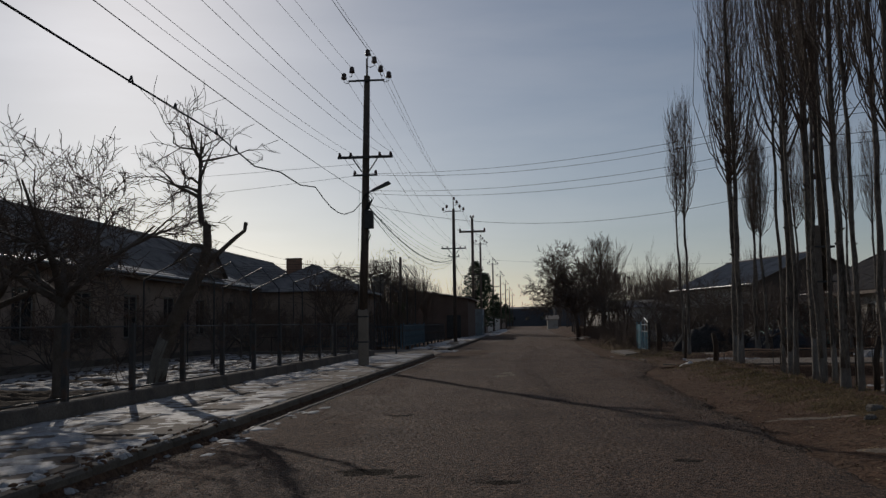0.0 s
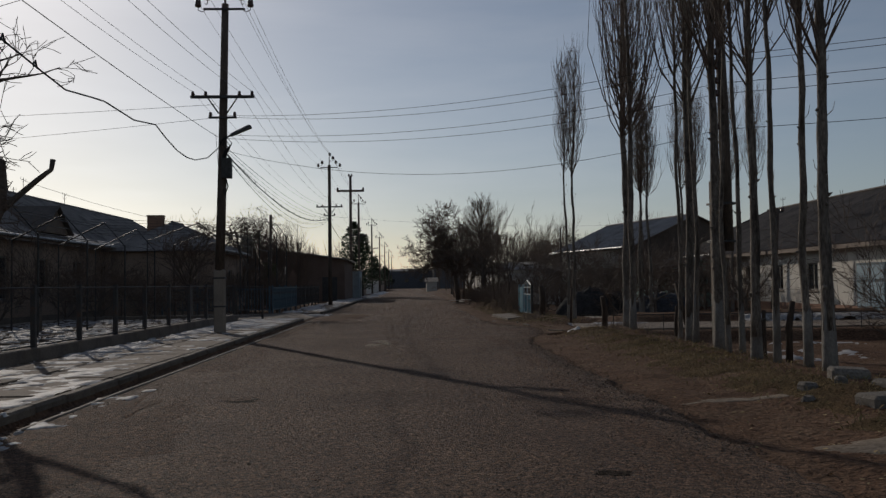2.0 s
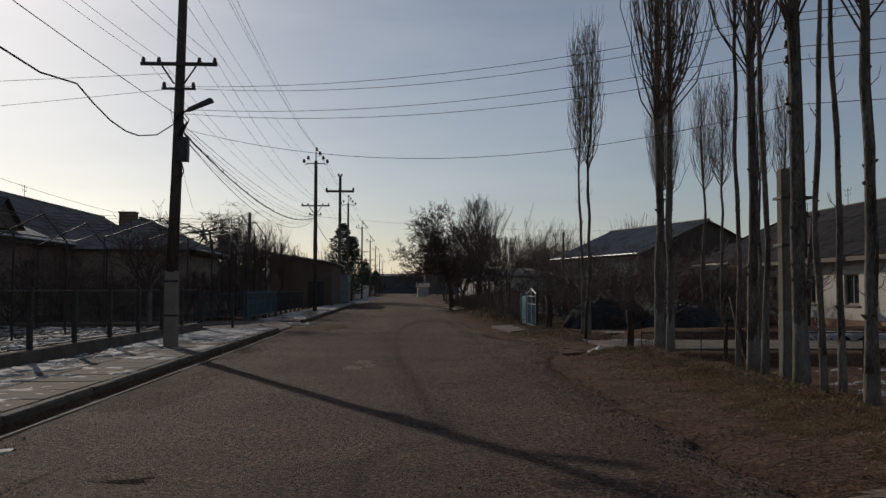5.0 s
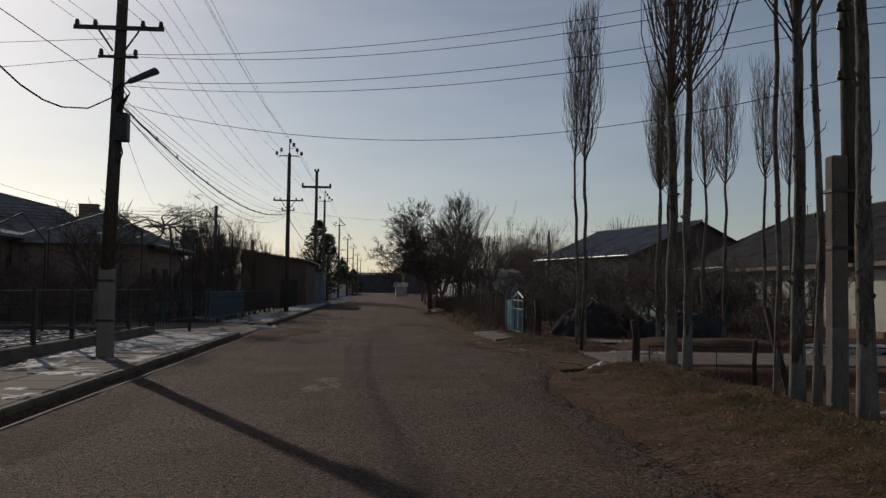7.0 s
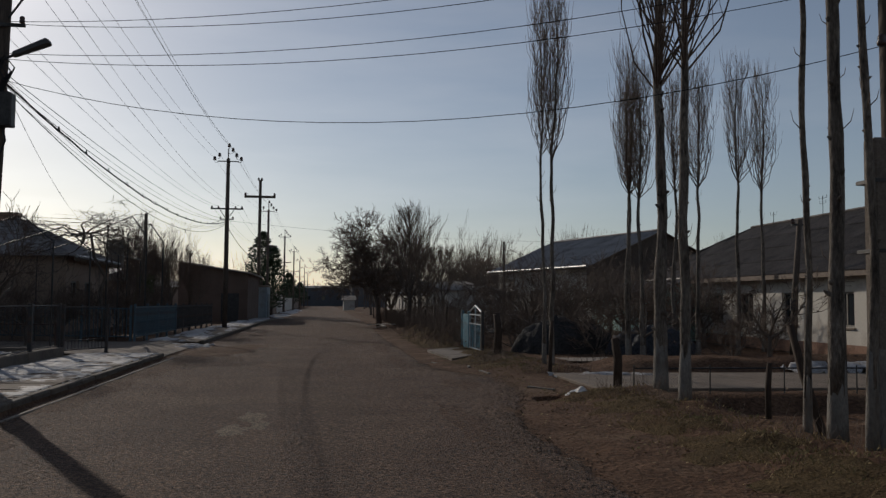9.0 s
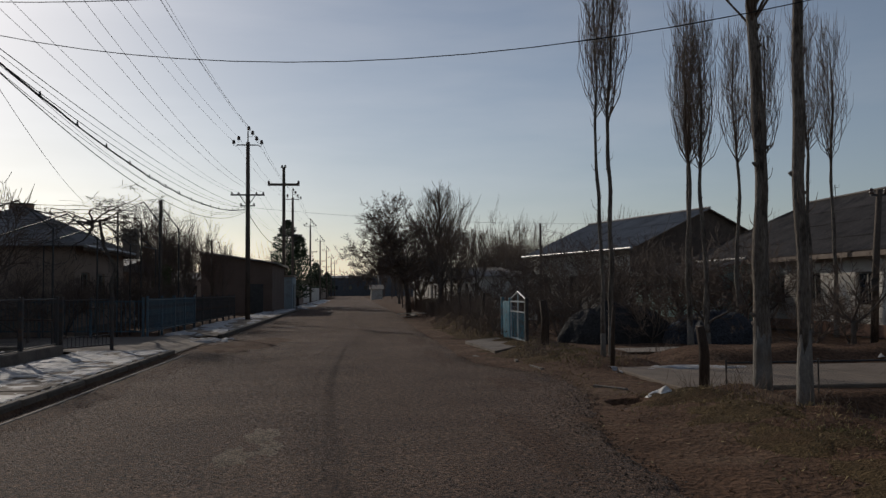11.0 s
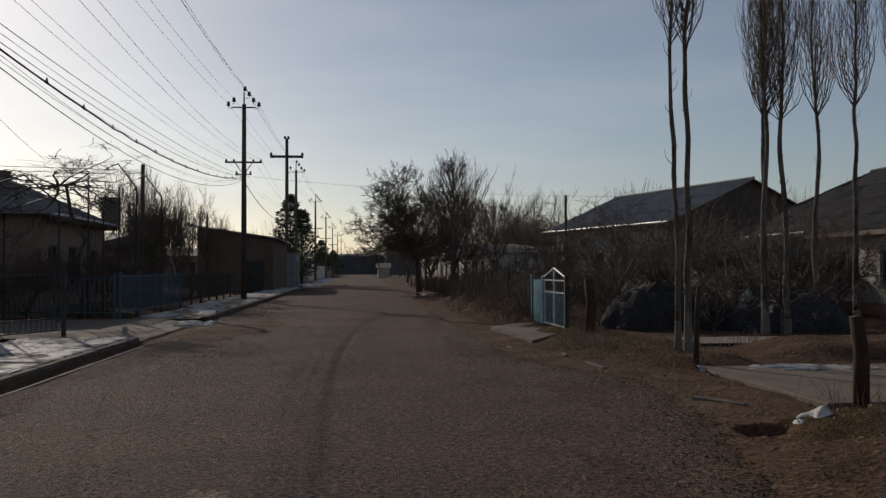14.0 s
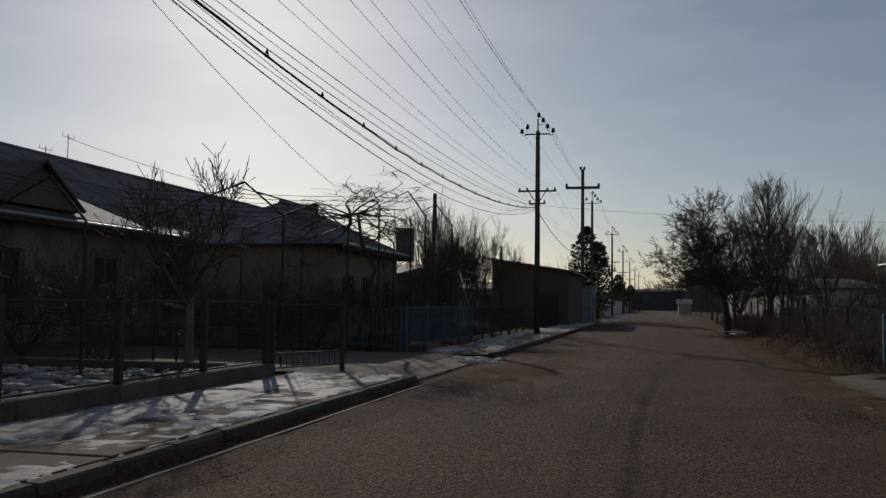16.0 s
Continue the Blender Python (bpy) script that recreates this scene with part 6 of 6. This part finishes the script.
snow("snow_patch", "melting snow at the drive edge", -5.2, -3.6, 43.6, 46.0, 0.08, 0.05, lambda x, y: 0.06, 1.2, 16.0, 0.03)
snow("snow_patch", "melting snow and ice along the kerb", -4.0, -3.45, 7, 14, 0.05, 0.2, road_z, 1.3, 17.0, 0.02)
snow("snow_patch", "snow on the yard behind the tilled bed", -15.8, -14.6, 12, 37.8, 0.16, 0.0, lambda x, y: ground_z(x, y) + 0.02, 0.6, 18.0, 0.05)
snow("snow_patch", "snow along the far road edge", -5.6, -3.4, 96, 190, 0.3, 0.0, lambda x, y: 0.1 if x < KERB_X else 0.02, 0.3, 21.0, 0.05, None, 3.0)

# roof snow on the left house valley
pg = thing("porch_gable", "dark sheet-roofed cross gable above the house porch", "roof")
part("roof_slope", Geo().slab([(-15.7, 40.2, 4.1), (-15.7, 42.0, 5.35), (-18.6, 42.0, 5.35), (-18.6, 40.2, 4.1)], 0.06), DARKSLATE, pg)
part("roof_slope", Geo().slab([(-15.7, 42.02, 5.35), (-15.7, 43.8, 4.1), (-18.6, 43.8, 4.1), (-18.6, 42.02, 5.35)], 0.06), DARKSLATE, pg)
part("gable_board", Geo().slab([(-15.9, 40.35, 4.07), (-15.9, 43.65, 4.07), (-15.9, 42.01, 5.22)], 0.1), TRIM, pg)


def roof_z(x):
    return 4.05 + (-16.2 - x) * 0.595 + 0.08


def roof_snow(pts, label):
    tagged(part("roof_snow", Geo().slab([(x, y, roof_z(x)) for x, y in pts], 0.04), SNOW), label, "snow", kind="stuff")


roof_snow([(-15.75, 43.6), (-15.75, 47.3), (-16.6, 46.0), (-17.6, 44.7), (-18.6, 43.3), (-17.6, 43.2)], "wedge of melting snow on the long house roof")
for y0, y1 in ((24, 28), (31, 37), (47.4, 54.5)):
    roof_snow([(-15.76, y0), (-15.76, y1), (-16.0, y1 - 0.4), (-16.05, y0 + 0.6)], "line of snow along the house eave")

# dry grass tufts and clods on the shoulder
gr = Geo()
r3 = random.Random(5)
for k in range(19000):
    y = r3.uniform(6, 40) if k % 4 else r3.uniform(40, 62)
    x = 5.9 + r3.gauss(0, 0.55)
    if (27.2 < y < 32.2 and x > 5.0) or x < 4.3 or (fb(x, y, 0.8, 4) + 0.1 < 0 and r3.random() < 0.75):
        continue
    z = ground_z(x, y) - 0.01
    a, l = r3.uniform(0, 6.283), r3.uniform(0.03, 0.09)
    o = Vector((math.cos(a), math.sin(a), 0)) * l * r3.uniform(0.3, 1.1)
    s = Vector((-math.sin(a), math.cos(a), 0)) * 0.004
    p = Vector((x, y, z))
    gr.add([p - s, p + s, p + o * 0.5 + s * 0.7 + Vector((0, 0, l * 0.7)), p + o + Vector((0, 0, l * 0.85))], [(0, 1, 2), (0, 2, 3)])
tagged(part("dry_grass", gr, GRASS), "short dry winter grass along the ditch bank", "grass", kind="stuff")

cl = Geo()
for k in range(2600):
    if k % 2:
        y = r3.uniform(4, 40)
        x = road_edge(y) + abs(r3.gauss(0, 0.8))
        z = ground_z(x, y)
    else:
        y = r3.uniform(4, 36)
        x = KERB_X + abs(r3.gauss(0.1, 0.35)) + 0.05
        z = road_z(x, y)
    if 27.2 < y < 32 and x > 3.2:
        continue
    s = r3.uniform(0.005, 0.014) * (2 if r3.random() < 0.05 else 1)
    q = [Vector((r3.gauss(0, 0.15), r3.gauss(0, 0.15), 0)) for _ in range(6)]
    cl.add([(x + s, y, z), (x, y + s, z), (x - s, y, z), (x, y - s, z), (x + q[0].x * s, y + q[0].y * s, z + s * 0.8)], [(0, 1, 4), (1, 2, 4), (2, 3, 4), (3, 0, 4)])
tagged(part("gravel", cl, DIRT), "loose gravel and clods along the road edges", "gravel", kind="stuff")

for nm, m, lab, cat, seed, cnt in (("earth_clods", DIRT, "lumps of earth fallen over the kerb", "earth", 301, 170), ("snow_clods", SNOW, "dirty snow lumps scraped along the kerb", "snow", 302, 90)):
    r4 = random.Random(seed)
    g = Geo()
    for k in range(cnt):
        y = 3.5 + 7.0 * r4.random() ** 1.4
        x = KERB_X - 0.1 + r4.gauss(0, 0.17)
        z = (walk_z(x, y) if x < KERB_X else road_z(x, y)) - 0.01
        q = r4.uniform(0.02, 0.055) * (1.5 if r4.random() < 0.15 else 1)
        n = 7
        for ring, (rr, up) in enumerate(((1.0, 0.0), (0.85, 0.45), (0.4, 0.75))):
            g.v += [(x + q * rr * (1 + 0.25 * r4.gauss(0, 1)) * math.cos(6.283 * i / n), y + q * rr * 1.3 * (1 + 0.25 * r4.gauss(0, 1)) * math.sin(6.283 * i / n), z + q * up * (1 + 0.2 * r4.gauss(0, 1))) for i in range(n)]
        base = len(g.v) - 3 * n
        for ring in (0, 1):
            g.f += [(base + ring * n + i, base + ring * n + (i + 1) % n, base + (ring + 1) * n + (i + 1) % n, base + (ring + 1) * n + i) for i in range(n)]
        g.f.append(tuple(base + 2 * n + i for i in range(n)))
    tagged(part(nm, g, m, None, "", True), lab, cat, kind="stuff")

# leaf litter on the shoulder
lf = Geo()
for k in range(800):
    y = r3.uniform(5, 34)
    x = 5.0 + r3.gauss(0, 0.9)
    if x < 3.5:
        continue
    z = ground_z(x, y) + 0.006
    a, s = r3.uniform(0, 6.283), r3.uniform(0.015, 0.035)
    u, w = Vector((math.cos(a), math.sin(a), r3.gauss(0, 0.25))) * s, Vector((-math.sin(a), math.cos(a), r3.gauss(0, 0.25))) * s * 0.6
    p = Vector((x, y, z + 0.008))
    lf.add([p - u, p - w, p + u, p + w], [(0, 1, 2), (0, 2, 3)])
tagged(part("leaf_litter", lf, GRASS), "fallen dry leaves on the bare shoulder", "leaves", kind="stuff")

# ---- kerb stones ----
for n, (ya, yb) in enumerate(((-6, 38.2), (46.6, 96))):
    kb = tagged(new("kerb_%d" % (n + 1)), "worn concrete kerb stones edging the pavement", "kerb", kind="structure")
    y = ya
    k = 0
    km = [mesh_of("kerb_stone", Geo().box(-0.08, 0.006, -0.15, 0.08, 0.994, 0.155, 0.018 + 0.01 * i), KERBSTONE) for i in range(3)]
    while y < yb - 0.5:
        ob = new("kerb_stone", km[k % 3])
        ob.parent = kb
        ob.matrix_world = pose(KERB_X - 0.08 + 0.015 * nz(k, 1, 0.7), y, 0.008 * nz(k, 4, 0.9), 0, 1.5 * nz(k, 2, 0.8), 0.5 * nz(k, 7, 0.8))
        y += 1.0
        k += 1
# thin edging along the gutter
eg = tagged(new("gutter_edging"), "thin pale concrete strip along the gutter", "kerb", kind="structure")
for k in range(14):
    y = 10 + 2 * k
    ob = part("edging_strip", Geo().box(0, 0.01, -0.05, 0.05, 1.98, 0.02 + 0.006 * nz(k, 3, 0.9), 0.008), CONCRETE, eg)
    ob.matrix_world = pose(KERB_X + 0.2 + 0.02 * nz(k, 9, 0.7), y, 0, 0, 0, 0.4 * nz(k, 5, 0.9))

# ---- paving slabs ----
pv = bpy.data.objects["pavement_1"]
sm = [mesh_of("paving_slab", Geo().box(-0.64, -0.56, -0.09, 0.64, 0.56, 0.0, 0.012 + 0.006 * i), SLAB) for i in range(3)]
for r in range(2):
    for k in range(29):
        y = 4.4 + 1.16 * k + 0.5 * r
        x = KERB_X - 0.83 - 1.33 * r
        if x - 0.66 < fence_x(y) + 0.1 or y > 37.5:
            continue
        ob = new("paving_slab", sm[(k + r) % 3])
        ob.parent = pv
        ob.matrix_world = pose(x + 0.03 * nz(k, r, 1.3), y, walk_z(x, y) + 0.004 + 0.006 * nz(k, r + 5, 1.7), 0.9 * nz(k, r, 2.1), 0.9 * nz(k, r + 3, 2.3), 1.2 * nz(k, r + 8, 1.9))
# pale boards dumped at the far roadside
for i, (x, y, l, rz) in enumerate(((4.3, 72.5, 2.4, 70), (4.6, 73.2, 2.0, 95), (4.2, 74.0, 2.2, 60), (4.9, 72.0, 1.8, 110))):
    ob = tagged(part("board", Geo().box(-l / 2, -0.14, 0, l / 2, 0.14, 0.05, 0.008), DULLPLASTER), "pale weathered board dumped at the roadside", "board", "dumped boards")
    ob.matrix_world = pose(x, y, ground_z(x, y) + 0.03 + 0.055 * i, 2 * nz(i, 2, 1.1), 3 * nz(i, 1, 1.4), rz)

# dry weeds round the posts and along the ditch
wd = Geo()
r7 = random.Random(19)
for cx, cy, n in ((6.35, 27.9, 60), (6.05, 38.9, 50), (5.9, 32.3, 40), (5.2, 35.5, 120), (5.5, 37.4, 90), (6.3, 26.2, 60), (6.6, 24.6, 50), (5.6, 46.0, 120), (5.4, 50.0, 140), (5.2, 55.0, 140), (7.2, 34.6, 60), (8.2, 35.2, 60), (5.0, 60.0, 140), (6.5, 21.0, 50), (6.7, 17.4, 50)):
    for k in range(n):
        x, y = cx + r7.gauss(0, 0.28), cy + r7.gauss(0, 0.5)
        p = Vector((x, y, ground_z(x, y) - 0.01))
        l = r7.uniform(0.08, 0.38)
        d = Vector((r7.gauss(0, 0.35), r7.gauss(0, 0.35), 1)) * l
        wd.tube([p, p + d * 0.5 + Vector((r7.gauss(0, 0.02), r7.gauss(0, 0.02), 0)), p + d], [0.004, 0.0035, 0.0015], 3, False)
for k in range(5200):
    y = 44 + 54 * r7.random()
    x = 5.9 + 0.012 * (y - 44) + r7.gauss(0, 0.55)
    if x < road_edge(y) + 0.3 or x > 7.6:
        continue
    p = Vector((x, y, ground_z(x, y) - 0.01))
    d = Vector((r7.gauss(0, 0.4), r7.gauss(0, 0.4), 1)) * r7.uniform(0.3, 1.15)
    wd.tube([p, p + d * 0.5 + Vector((r7.gauss(0, 0.05), r7.gauss(0, 0.05), 0)), p + d], [0.008, 0.007, 0.003], 3, False)
tagged(part("dry_weeds", wd, TWIG), "dry brown weeds along the ditch and posts", "weeds", kind="stuff")
